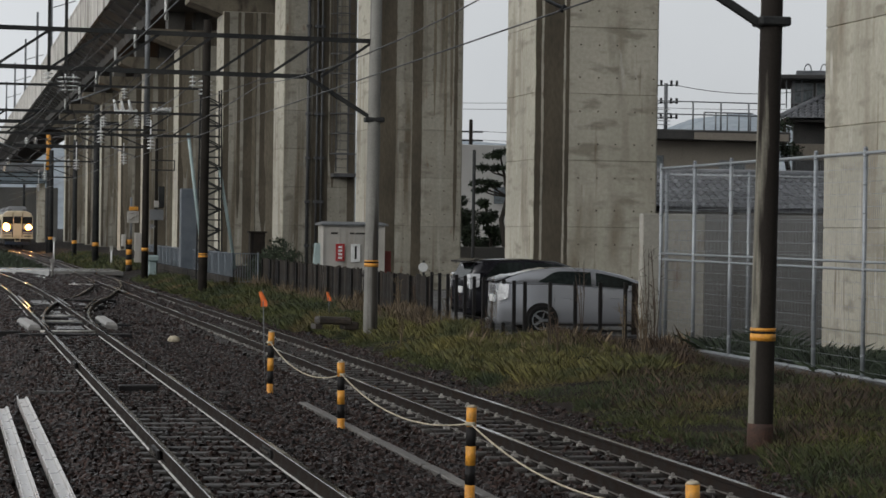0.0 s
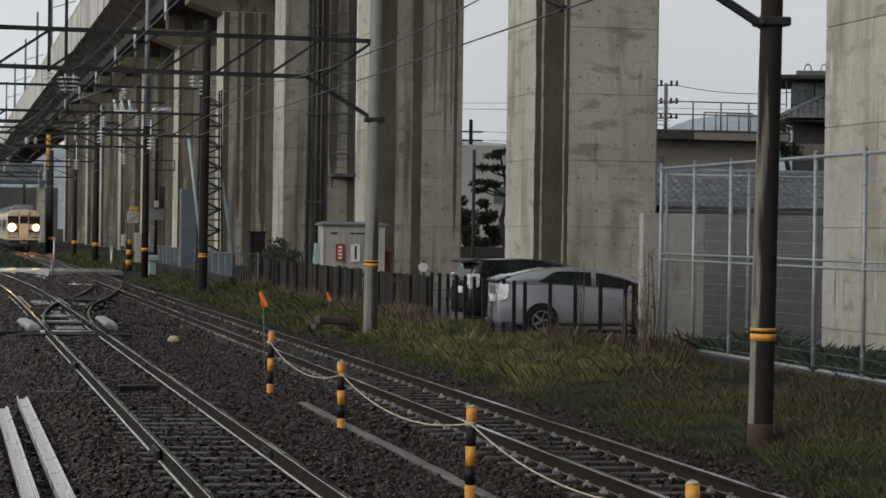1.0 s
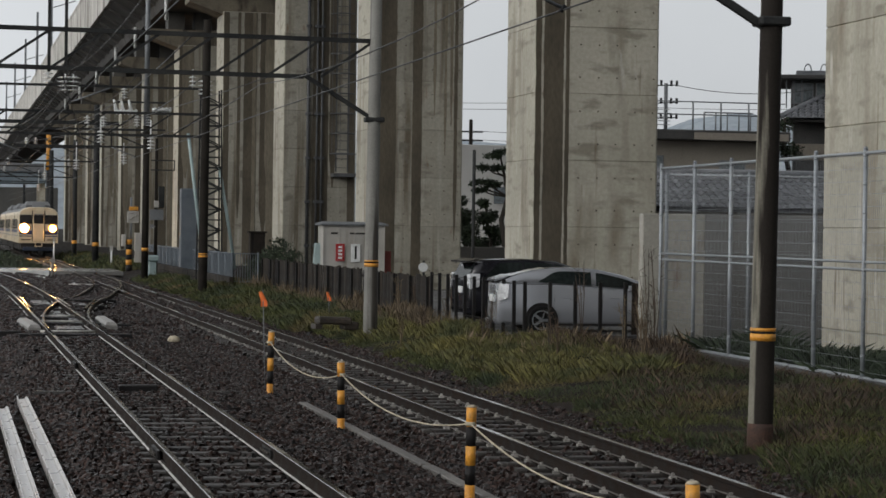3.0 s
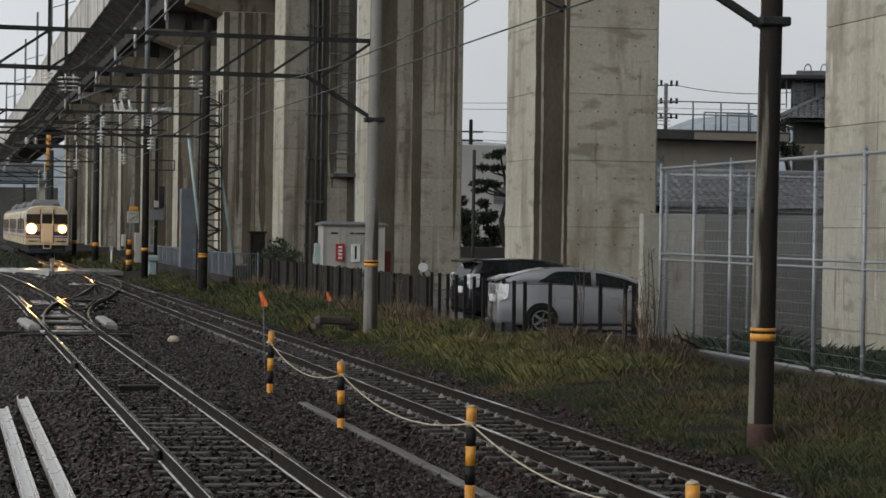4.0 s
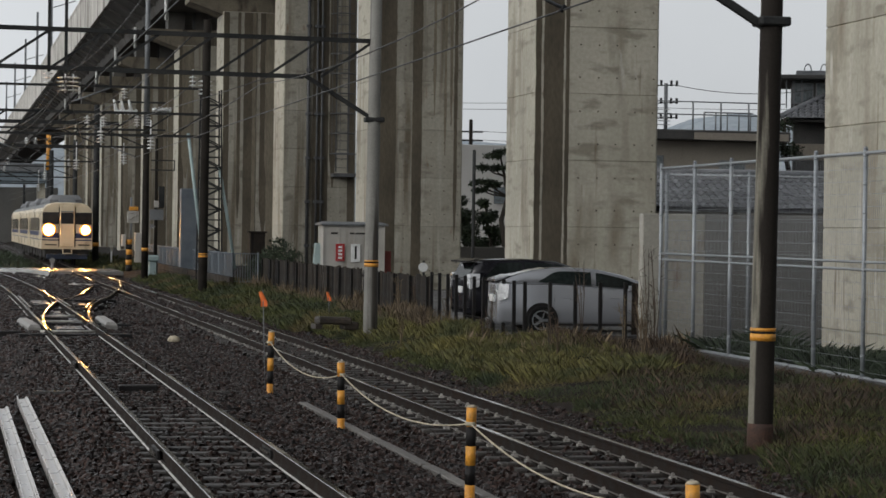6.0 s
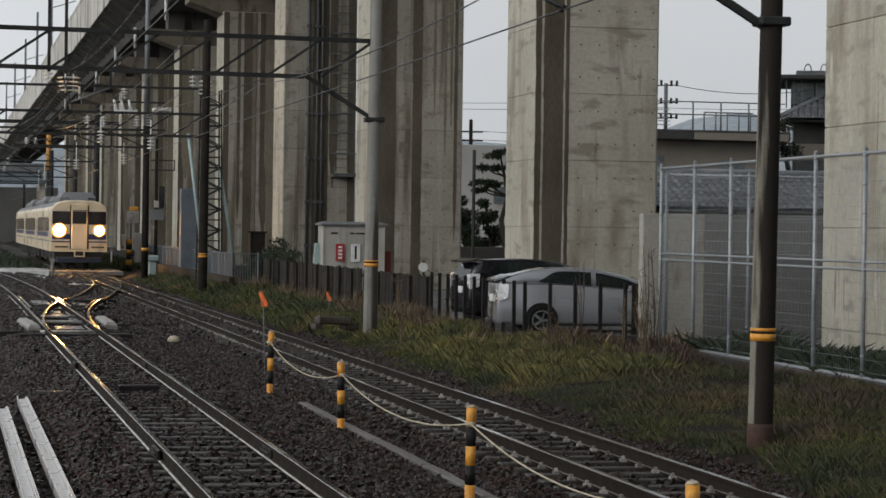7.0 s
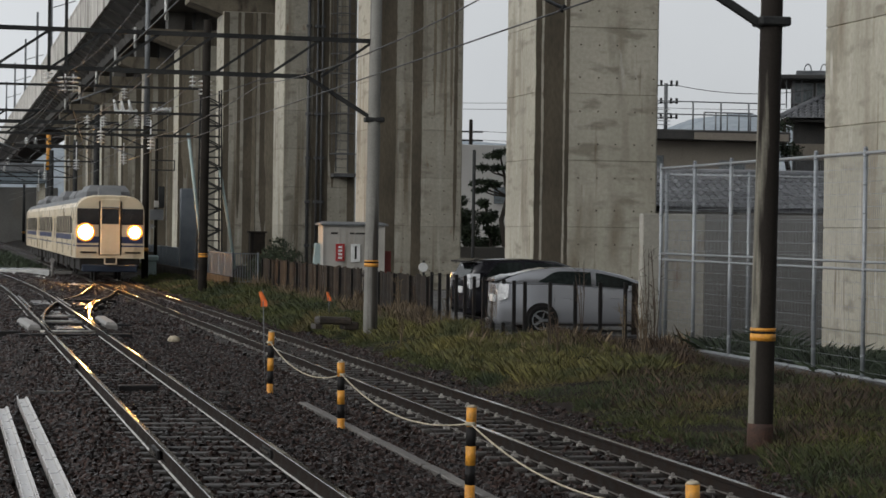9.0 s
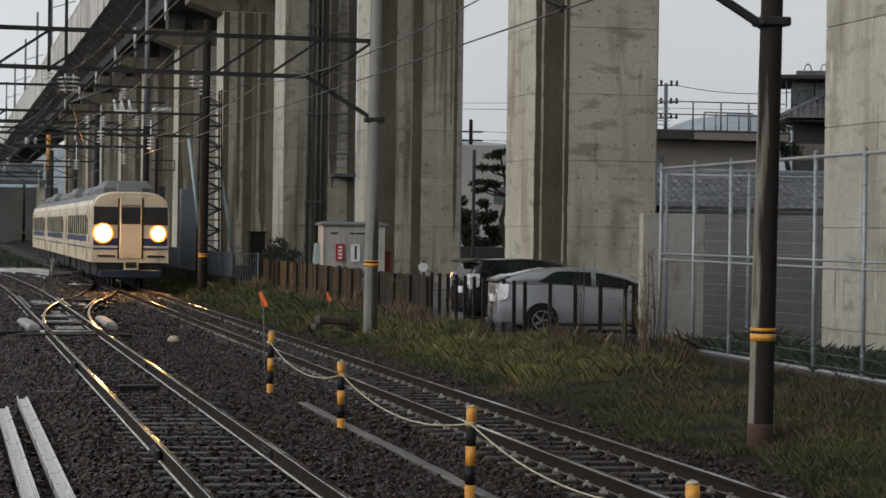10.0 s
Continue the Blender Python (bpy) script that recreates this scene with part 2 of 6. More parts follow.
    def mesh(self, name, mats):
        me = bpy.data.meshes.new(name)
        me.from_pydata(self.v, [], self.f)
        me.polygons.foreach_set("use_smooth", self.s)
        me.polygons.foreach_set("material_index", self.m)
        for m in mats if isinstance(mats, (list, tuple)) else [mats]:
            me.materials.append(m)
        me.update()
        return me


def part(name, solid, material, parent=None, label="", at=None):
    """One mesh object under a thing or under a part."""
    ob = new(name, solid if isinstance(solid, bpy.types.Mesh) else solid.mesh(name, material))
    if parent:
        ob.parent = parent
    if at is not None:
        ob.matrix_basis = at
    if label:
        ob["label"] = label
    return ob


def thing(name, label, category, at=None, group="", kind=""):
    """An empty at a thing's base."""
    ob = new(name)
    ob.empty_display_size = 0.2
    if at is not None:
        ob.matrix_basis = at
    return tagged(ob, label, category, group, kind)


def whole(name, solid, material, label, category, at=None, group="", kind=""):
    return tagged(part(name, solid, material, at=at), label, category, group, kind)


def array_mesh(name, verts, faces, material, smooth=False):
    """A mesh straight from arrays of triangles or quads."""
    me = bpy.data.meshes.new(name)
    n = faces.shape[1]
    me.vertices.add(len(verts))
    me.vertices.foreach_set("co", verts.astype(np.float32).ravel())
    me.loops.add(faces.size)
    me.loops.foreach_set("vertex_index", faces.astype(np.int32).ravel())
    me.polygons.add(len(faces))
    me.polygons.foreach_set("loop_start", np.arange(0, faces.size, n, dtype=np.int32))
    me.polygons.foreach_set("use_smooth", np.full(len(faces), smooth))
    me.materials.append(material)
    me.update(calc_edges=True)
    return me


# ---- ground ----
XR, XL, ZL = 7.11, 2.77, 0.2      # centre lines of the two tracks, and how much the second lies higher
rng = np.random.default_rng(4)


def smooth01(t):
    t = np.clip(t, 0, 1)
    return t * t * (3 - 2 * t)


def ground_z(x, y):
    x, y = np.asarray(x, float), np.asarray(y, float)
    bed = -0.25 + (ZL) * (smooth01((x - 0.7) / 0.9) - smooth01((x - 3.7) / 1.6))
    bank = smooth01((x - 8.6) / 3.0)
    hump = 0.04 * np.exp(-((x - 11.2) / 1.3) ** 2 - ((y - 47) / 9.0) ** 2)
    wav = 0.05 * np.sin(x * 2.1 + y * 0.7) + 0.04 * np.sin(y * 1.3 - x * 0.6)
    return bed + bank * (0.31 + hump + wav) - 0.12 * np.exp(-((x - 8.9) / 0.35) ** 2)


def ground():
    xs = np.concatenate(([-3000, -400, -60, -20], np.arange(-8, 16.01, 0.4), [18, 22, 28, 40, 90, 400, 3000]))
    ys = np.concatenate(([-1500, -200, -30, 0, 8], np.arange(14, 70, 0.6), np.arange(70, 150, 2.0), [170, 200, 260, 340, 500, 900, 1800, 4500]))
    g = Solid()
    g.sheet(lambda y, x: (x, y, float(ground_z(x, y)) - (0.0 if abs(x) < 200 and y < 400 else 0.3)), ys, xs[::-1])
    tagged(part("ground", g, M_SOIL), "dark wet earth and fine gravel of a railway yard", "ground", kind="structure")


ground()


# ---- tracks ----
def crossover_x(y):
    """Centre of the crossover that joins the two tracks: curve, straight 1 in 9.5, curve."""
    k = (XR - XL) / 41.0
    if y <= 48:
        return XL
    if y <= 66:
        return XL + k / 36 * (y - 48) ** 2
    if y <= 89:
        return XL + k * 9 + k * (y - 66)
    return XR - k / 36 * max(0, 107 - y) ** 2


def left_x(y):
    return XL - (0.0006 * (y - 68) ** 2 if 68 < y < 140 else 0 if y <= 68 else 0.0006 * 72 ** 2 + 0.0864 * (y - 140))


RAIL = [(-0.064, -0.153), (0.064, -0.153), (0.064, -0.141), (0.042, -0.134), (0.013, -0.125), (0.009, -0.045), (0.033, -0.034), (0.033, -0.004),
        (0.026, 0.0), (-0.026, 0.0), (-0.033, -0.004), (-0.033, -0.034), (-0.009, -0.045), (-0.013, -0.125), (-0.042, -0.134), (-0.064, -0.141)]


def rail_bar(parent, centre, offset, ys, height, label="", foot=None):
    """A rail with rusty web, wet foot and polished head, swept along its line."""
    s = Solid()
    pts = [(centre(y) + offset, y, height(y)) for y in ys]
    n = len(RAIL)
    s.loft([[(p[0] + q[0], p[1], p[2] + q[1]) for q in RAIL] for p in pts])
    for i in range(len(pts) - 1):
        for j in range(n):
            s.m[i * n + j] = 1 if j in (7, 8, 9) else 2 if j in (2, 14) else 0
    return part("rail", s, [M_RAILSIDE, M_RAILTOP, foot or M_FOOT], parent, label)


def sleeper_solid():
    s = Solid()
    s.box(-1.0, 1.0, -0.11, 0.11, -0.30, -0.158, bev=0.015)
    return s.mesh("sleeper", M_SLEEPER)


def fastening(s, m):
    """Clip plates and bolts on both sides of both rails."""
    for off in (-0.56, 0.56):
        for side in (-1, 1):
            x = off + side * 0.105
            s.box(x - 0.034, x + 0.034, -0.04, 0.04, -0.165, -0.128, m=m)
            s.box(x - 0.015, x + 0.015, -0.018, 0.018, -0.128, -0.095, m=m)


SLEEPER = sleeper_solid()


def track(label, centre, height, y0, y1, near, clips, half=1.0):
    t = thing("railway_track", label, "railway track")
    ys = list(np.concatenate((np.arange(y0, min(y1, 130), 2.0), np.arange(130, y1, 15.0), [y1])))
    for off in (-0.56, 0.56):
        rail_bar(t, centre, off, ys, height, foot=M_RUSTF if clips else None)
    far, clip = Solid(), Solid()
    y = y0
    while y < y1:
        turn = math.atan2(centre(y + 1) - centre(y - 1), 2)
        m = pose(centre(y), y, height(y), 0, 0, -math.degrees(turn) + random.uniform(-0.6, 0.6))
        if y < near:
            part("sleeper", SLEEPER, None, t, at=m)
        else:
            if half == 1.0 or 4.6 < centre(y) < 5.6:
                far.box(-half, half, -0.11, 0.11, -0.30, -0.158, m=m)
        if clips and y < 150:
            fastening(clip, m)
        elif y < 60:
            for off in (-0.56, 0.56):
                clip.box(off + 0.07, off + 0.12, -0.05, 0.05, -0.16, -0.12, m=m)
        y += 0.6
    tagged(part("sleeper_rest", far, M_SLEEPER, t), kind="stuff")
    if clip.v:
        tagged(part("fastening_rest", clip, M_PAD if clips else M_CLIP, t), kind="stuff")
    return t


# ---- wet ballast ----
def stones(name, x0, x1, y0, y1, count, size, keep, label, lift=0.0):
    """Loose angular stones scattered over a strip as one mass."""
    base = np.array([(-1, -1, -0.6), (1, -0.8, -0.5), (0.9, 1, -0.6), (-0.9, 0.8, -0.5), (-0.6, -0.7, 0.6), (0.7, -0.6, 0.5), (0.5, 0.7, 0.7), (-0.7, 0.6, 0.45)]) * 0.5
    quads = np.array([(4, 5, 6, 7), (0, 1, 5, 4), (1, 2, 6, 5), (2, 3, 7, 6), (3, 0, 4, 7)])
    x = rng.uniform(x0, x1, count)
    y = y0 + (y1 - y0) * rng.uniform(0, 1, count) ** 1.35
    ok = keep(x, y)
    x, y = x[ok], y[ok]
    n = len(x)
    sc = size * rng.uniform(0.55, 1.45, (n, 1, 1)) * rng.uniform(0.7, 1.3, (n, 1, 3)) * (1 + np.maximum(0, y - 35) / 55)[:, None, None]
    p = base[None] * sc + rng.normal(0, 0.12, (n, 8, 3)) * size
    a, b = rng.uniform(0, 6.28, n), rng.normal(0, 0.5, n)
    ca, sa, cb, sb = np.cos(a)[:, None], np.sin(a)[:, None], np.cos(b)[:, None], np.sin(b)[:, None]
    px, py, pz = p[..., 0], p[..., 1] * cb - p[..., 2] * sb, p[..., 1] * sb + p[..., 2] * cb
    px, py = px * ca - py * sa, px * sa + py * ca
    z = ground_z(x, y) + lift + rng.uniform(0, 0.05, n)
    v = np.stack((px + x[:, None], py + y[:, None], pz + z[:, None]), -1).reshape(-1, 3)
    f = (quads[None] + 8 * np.arange(n)[:, None, None]).reshape(-1, 4)
    ob = new(name, array_mesh(name, v, f, M_BALLAST))
    tagged(ob, label, "ballast", kind="stuff")


# ---- viaduct ----
PIER_X, PIER_W, PIER_D = 16.5, 3.72, 3.3
PIER_Y = [37.6, 62.8, 88.2, 112.2, 137.6, 164.4, 192.5, 218.5, 246, 270, 295, 320]
PIER_TOP = 15.6


def rain_mark(parent, x0, x1, z0, z1, surface=None, depth=0.005):
    """A rain-soaked streak, in places painted shadow, down a pier's front, thin and uneven at its edges."""
    s = Solid()
    rings = []
    n = max(4, int((z1 - z0) / 0.16))
    ph = random.uniform(0, 6)
    for k in range(n + 1):
        z = z0 + (z1 - z0) * k / n
        w = min(1.0, 0.75 + k / 16) if z0 < 1 else min(1.0, 0.2 + k / 12)
        c, hw = (x0 + x1) / 2, (x1 - x0) / 2 * w
        ja, jb = (0.006 * math.sin(z * 1.3 + ph + 2 * e) + 0.004 * math.sin(z * 4.1 + ph * 3 + e) + random.uniform(-0.007, 0.007) for e in (0, 1))
        a, b = c - hw + ja, c + hw + jb
        rings.append([(a, -depth, z), (b, -depth, z), (b, 0.02, z), (a, 0.02, z)])
    s.loft(rings)
    part("rain_streak", s, surface or M_WET, parent, "brown half-dry rain streak" if surface else "dark brown streak, rain-soaked, in places painted shadow")


def pier(y0, near, marks, worn=False):
    """A tall viaduct pier cast in lifts, with rain streaks down its front; worn fronts take the shade-toned concrete.
    """
    p = thing("viaduct_pier", "tall weathered concrete viaduct pier with dark rain streaks", "viaduct pier", pose(PIER_X, y0, 0), group="viaduct piers")
    ch = 0.06
    outline = [(ch, 0), (PIER_W - ch, 0), (PIER_W, ch), (PIER_W, PIER_D - ch), (PIER_W - ch, PIER_D), (ch, PIER_D), (0, PIER_D - ch), (0, ch)]
    zs = [-0.6, 0.66]
    while zs[-1] < PIER_TOP - 2.2:
        zs.append(zs[-1] + 1.92)
    zs.append(PIER_TOP)

    def ring(z, i):
        cx, cy = PIER_W / 2, PIER_D / 2
        return [(x - i * (1 if x > cx else -1), y - i * (1 if y > cy else -1), z) for x, y in outline]
    for a, b in zip(zs, zs[1:]):
        s = Solid()
        e = 0.018
        s.loft([ring(a, e * 1.5), ring(a + e, 0), ring(b - e, 0), ring(b, e * 1.5)])
        # worn: only the front face gets the darker copy with its shade painted in
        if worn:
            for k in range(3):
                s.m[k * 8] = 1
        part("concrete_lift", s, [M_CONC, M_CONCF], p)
    for x0, x1, low in marks:
        rain_mark(p, x0, x1, low, PIER_TOP - 0.05)
    if near:
        s = Solid()
        for a in zs[:-1]:
            for k, dz in enumerate((0.48, 1.42)):
                for x in np.arange(1.35, 3.6, 0.55):
                    q = (x + random.uniform(-0.02, 0.02), 0.004, a + dz)
                    s.tube([q, (q[0], -0.006, q[2])], 0.028, 6)
        tagged(part("tie_hole_plugs", s, M_WET, p), kind="stuff")
    return p


def viaduct():
    for i, y in enumerate(PIER_Y):
        marks = {1: [(0.03, 0.20, 0.2), (0.27, 0.86, 0.2), (0.92, 1.03, 0.2)],
                 2: [(0.36, 1.0, 0.2), (1.66, 2.05, 0.2), (3.36, 3.5, 2.0)],
                 # 3: the right-hand strips also paint the shadow on its front
                 3: [(1.5, 2.3, 0.2), (2.36, 2.7, 4.5), (3.3, 3.66, 0.2)],
                 4: [(0.05, 0.4, 0.2), (0.9, 1.1, 3.0), (1.3, 2.1, 0.2), (2.3, 2.8, 2.0), (3.0, 3.6, 0.2)]}.get(i, [(0.05, 0.3 + 0.15 * (i % 2), 0.2), (1.1 + 0.3 * (i % 3), 1.9 + 0.2 * (i % 2), 0.2), (2.9, 3.2 + 0.1 * (i % 3), 0.5)])
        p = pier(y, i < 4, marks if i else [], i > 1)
        if i > 3:
            for k in range(3):
                a = random.uniform(0.1, 3.0)
                rain_mark(p, a, a + random.uniform(0.2, 0.6), random.uniform(0.2, 6.0), PIER_TOP - 0.05, M_WETB, 0.009 + 0.004 * k)
        elif i == 2:
            for a, b, z in ((2.5, 2.62, 7.0), (2.95, 3.06, 5.4), (3.18, 3.3, 6.6)):
                rain_mark(p, a, b, z, PIER_TOP - 0.05, M_WETB, 0.004)
    d = thing("viaduct_deck", "long concrete railway viaduct deck with pale stained parapet", "viaduct deck")
    y0, y1 = -30, 900
    ca = PIER_X + PIER_W / 2
    s = Solid()
    half = [(-3.2, 18.05), (-3.4, 18.75), (-5.6, 20.0), (-5.6, 20.35), (5.6, 20.35), (5.6, 20.0), (3.4, 18.75), (3.2, 18.05)]
    s.loft([[(ca + x, y, z) for x, z in half] for y in (y0, y1)])
    part("girder", s, M_GIRD, d, "dark stained concrete twin girder, under-deck shade in its colour")
    for k, y in enumerate(PIER_Y + [-14, 12]):
        s = Solid()
        s.hull([(ca + x, yy, z) for yy in (y + 0.3, y + PIER_D - 0.3) for x, z in ((-1.8, PIER_TOP - 0.2), (1.8, PIER_TOP - 0.2), (3.9, PIER_TOP + 0.55), (-3.9, PIER_TOP + 0.55), (-3.9, PIER_TOP + 1.15), (3.9, PIER_TOP + 1.15))])
        part("pier_cap", s, M_CAPC, d, "brown-stained concrete cross-beam")
        for x in (-2.6, -0.6, 1.4):
            s = Solid()
            s.box(ca + x, ca + x + 1.2, y + 0.6, y + PIER_D - 0.6, PIER_TOP + 1.1, 18.1, bev=0.03)
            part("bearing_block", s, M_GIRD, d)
    for y in (158.0, 184.0, 205.5, 231.5, 261.0, 292.0):
        s = Solid()
        s.tube([(ca - 3.42, y, 18.5), (ca - 3.42, y, 16.8)], 0.13, 8)
        part("drain_pipe", s, M_WHITE, d, "white drain pipe under the deck")
    y = 60.0
    while y < 700:
        s = Solid()
        s.box(ca - 5.85, ca - 5.6, y, y + 9.96, 20.05, 23.9, bev=0.03)
        s.box(ca - 5.9, ca - 5.85, y, y + 9.96, 23.6, 23.9)
        part("parapet_panel", s, M_DECK, d)
        y += 10.0
    s = Solid()
    s.box(ca + 5.6, ca + 5.85, y0, y1, 20.05, 23.3)
    part("far_parapet", s, M_DECK, d)
    for y in range(70, 420, 6):
        s = Solid()
        s.hull([(ca - x, yy, z) for yy in (y, y + 0.3) for x, z in ((5.5, 20.0), (5.5, 19.75), (3.45, 18.5), (3.45, 19.5))])
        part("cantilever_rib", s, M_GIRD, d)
    for y in (290, 334, 383, 440, 500):
        mast = thing("viaduct_mast", "thin grey catenary mast standing on the viaduct", "catenary mast", pose(ca - 5.4, y, 20.3), group="viaduct masts")
        s = Solid()
        s.tube([(0, 0, 0), (0, 0, 13.0)], [0.22, 0.16], 8)
        part("shaft", s, M_GREYP, mast)
        s = Solid()
        s.bar((0, 0, 9.5), (3.0, 0, 10.5), 0.12, 0.12)
        part("bracket", s, M_GREYP, mast)


# ---- overhead line ----
def concrete_pole(x, y, z0, top, r, label, lean=0.4, band=0.0, surface=None, foot=True):
    p = thing("catenary_pole", label, "catenary pole", pose(x, y, z0, 0, lean), group="concrete catenary poles")
    s = Solid()
    s.tube([(0, 0, -0.4), (0, 0, 0.5), (0, 0, top * 0.5), (0, 0, top)], [r, r * 0.99, r * 0.9, r * 0.78], 24)
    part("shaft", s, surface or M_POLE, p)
    if foot:
        s = Solid()
        s.tube([(0, 0, -0.3), (0, 0, 0.30), (0, 0, 0.36)], [r + 0.006, r + 0.006, r + 0.001], 24)
        part("base_stain", s, M_RUSTC, p, "reddish brown stained foot of the pole")
    for k, zz in enumerate((1.36 + band, 1.475 + band)):
        s = Solid()
        s.tube([(0, 0, zz), (0, 0, zz + 0.085 - 0.045 * k)], r + 0.004, 24)
        part("yellow_band", s, M_YELLOW, p, "painted yellow warning band")
    s = Solid()
    s.tube([(0, 0, 1.445 + band), (0, 0, 1.475 + band)], r + 0.003, 24)
    part("dark_band", s, M_BLACK, p)
    return p


def portal(y, x0, x1, z0, z1, bays, label, mirror=True, brace=None, tilt=0.0):
    """A lattice beam across the tracks."""
    p = thing("catenary_beam", label, "catenary beam")
    for z in (z0, z1):
        s = Solid()
        s.bar((x0, y, z + tilt), (x1 if z > z0 or not brace else brace[0][0], y, z), 0.1, 0.1)
        part("chord", s, M_STEELD, p)
    w = (x1 - x0) / bays
    for i in range(bays):
        a = x0 + i * w
        up = i < bays // 2 if mirror else True
        s = Solid()
        s.bar((a, y, z1 if up else z0), (a + w, y, z0 if up else z1), 0.06, 0.06)
        part("diagonal", s, M_STEELD, p)
    if brace:
        s = Solid()
        s.bar(*brace, 0.09, 0.09)
        part("knee_brace", s, M_STEELD, p)
    return p


def wire(points, r, label, sag=0.0):
    s = Solid()
    pts = []
    for (a, b) in zip(points, points[1:]):
        for k in range(9):
            t = k / 8
            q = Vector(a).lerp(Vector(b), t)
            q.z -= sag * 4 * t * (1 - t)
            if not pts or (q - pts[-1]).length > 1e-4:
                pts.append(q)
    s.tube(pts, r, 5)
    return whole("overhead_wire", s, M_WIRE, label, "overhead wire", group="overhead wires")


viaduct()
concrete_pole(9.65, 25.8, -0.2, 9.0, 0.152, "grey concrete catenary pole, rain-streaked, right side painted dark, with yellow warning band", 0.75)
concrete_pole(9.75, 51.9, 0.0, 9.2, 0.165, "concrete catenary pole with yellow band standing in weeds", 0.3, band=0.2, surface=M_POLEG, foot=False)
concrete_pole(9.75, 87.0, -0.1, 10.5, 0.18, "dark concrete catenary pole beside a grey fence", 0.4, surface=M_POLED, foot=False)
portal(51.9, -9.0, 9.75, 5.95, 6.82, 15, "dark steel lattice beam spanning the tracks", tilt=0.12, brace=((8.1, 51.9, 6.0), (9.75, 51.9, 5.0)))
portal(87.0, -9.0, 9.75, 5.9, 6.75, 15, "dark steel lattice beam with insulators over the yard")
portal(25.8, -6.0, 9.7, 5.95, 6.82, 9, "steel lattice beam high over the near tracks", brace=((8.0, 25.8, 5.9), (9.65, 25.8, 4.93)))
for xx, zc, zm in ((XR, 5.06, 5.75), (XL, 5.2, 5.95)):
    wire([(xx, 0, zc), (xx, 25.8, zc), (xx, 51.9, zc), (xx, 87, zc), (xx, 125, zc), (xx, 260, zc)], 0.012, "thin dark contact wire over the track")
    wire([(xx, 0, zm), (xx, 25.8, zm), (xx, 51.9, zm), (xx, 87, zm), (xx, 125, zm), (xx, 260, zm)], 0.011, "thin sagging messenger wire over the track", 0.28)


# ---- beside the track: posts, rope, trough, spare rails ----
def striped_post(x, y, h=0.98):
    z = float(ground_z(x, y))
    p = thing("guard_post", "yellow and black striped safety post between the tracks", "guard post", pose(x, y, z, 0, random.uniform(-1, 1)), group="striped guard posts")
    n = 5
    for k in range(n):
        s = Solid()
        s.tube([(0, 0, h * k / n - (0.2 if k == 0 else 0)), (0, 0, h * (k + 1) / n)], 0.05, 14)
        part("yellow_sleeve" if k % 2 == 0 else "black_sleeve", s, M_YELLOW if k % 2 == 0 else M_BLACK, p)
    s = Solid()
    s.tube([(0, 0, h), (0, 0, h + 0.02)], [0.053, 0.035], 14)
    part("cap", s, M_ROPE, p, "pale worn cap")
    return (x, y, z + h - 0.16)


tops = [striped_post(*q) for q in ((5.08, 35.6, 1.02), (5.15, 29.4, 0.92), (5.05, 21.5, 0.95), (5.05, 14.75, 0.96))]
for a, b in zip(tops, tops[1:]):
    s = Solid()
    s.tube([(Vector(a).lerp(Vector(b), t / 14) - Vector((0, 0, 0.23 * 4 * (t / 14) * (1 - t / 14)))) for t in range(15)], 0.009, 6)
    s.tube([(a[0], a[1], a[2] - 0.02), (a[0], a[1], a[2] + 0.02)], 0.056, 12)
    whole("rope", s, M_ROPE, "slack worn pale rope strung between striped posts", "rope", group="guard ropes")


def flag_marker(x, y, sunk=0.0):
    z = float(ground_z(x, y)) - sunk
    p = thing("marker_flag", "small orange flag on a thin rod beside the track", "flag", pose(x, y, z, 0, -2))
    s = Solid()
    s.tube([(0, 0, -0.1), (0, 0, 1.68)], 0.007, 6)
    part("rod", s, M_GREYP, p)
    s = Solid()
    s.sheet(lambda u, v: (-0.05 + (0.06 + 0.05 * (1 - v)) * u + 0.015 * math.sin(v * 5), 0.03 * math.sin(u * 4 + v * 3) - 0.015, 1.40 + 0.24 * v), np.linspace(0, 1, 5), np.linspace(0, 1, 7))
    part("flag_cloth", s, M_ORANGE, p)


flag_marker(5.15, 36.6)
flag_marker(10.18, 60.0, 0.85)


def trough():
    t = thing("cable_trough", "row of grey concrete cable trough lids in the ballast", "cable trough")
    s = Solid()
    s.box(-0.065, 0.065, -0.49, 0.49, -0.12, 0.05, bev=0.01)
    lid = s.mesh("lid", M_TROUGH)
    y = 14.0
    while y < 33.6:
        part("lid", lid, None, t, at=pose(5.27 + random.uniform(-0.012, 0.012), y, float(ground_z(5.27, y)) + 0.03 + random.uniform(0, 0.02), 0, 0, random.uniform(-0.7, 0.7)))
        y += 1.0


trough()


def spare_rail(x, y0, y1, rot, dx):
    s = Solid()
    m = Matrix.Rotation(radians(rot), 4, "Y")
    ring = [m @ Vector((a, 0, b + 0.076)) for a, b in RAIL]
    s.loft([[(p.x + dx * k, y, p.z) for p in ring] for k, y in ((0, y0), (1, y1))])
    whole("spare_rail", s, M_NEWRAIL, "pale bare spare rail lying on the ballast", "rail", pose(x, 0, -0.05), group="spare rails")


spare_rail(0.80, 15.0, 30.9, 84, 0.0)
spare_rail(1.12, 15.0, 32.6, 84, 0.0)


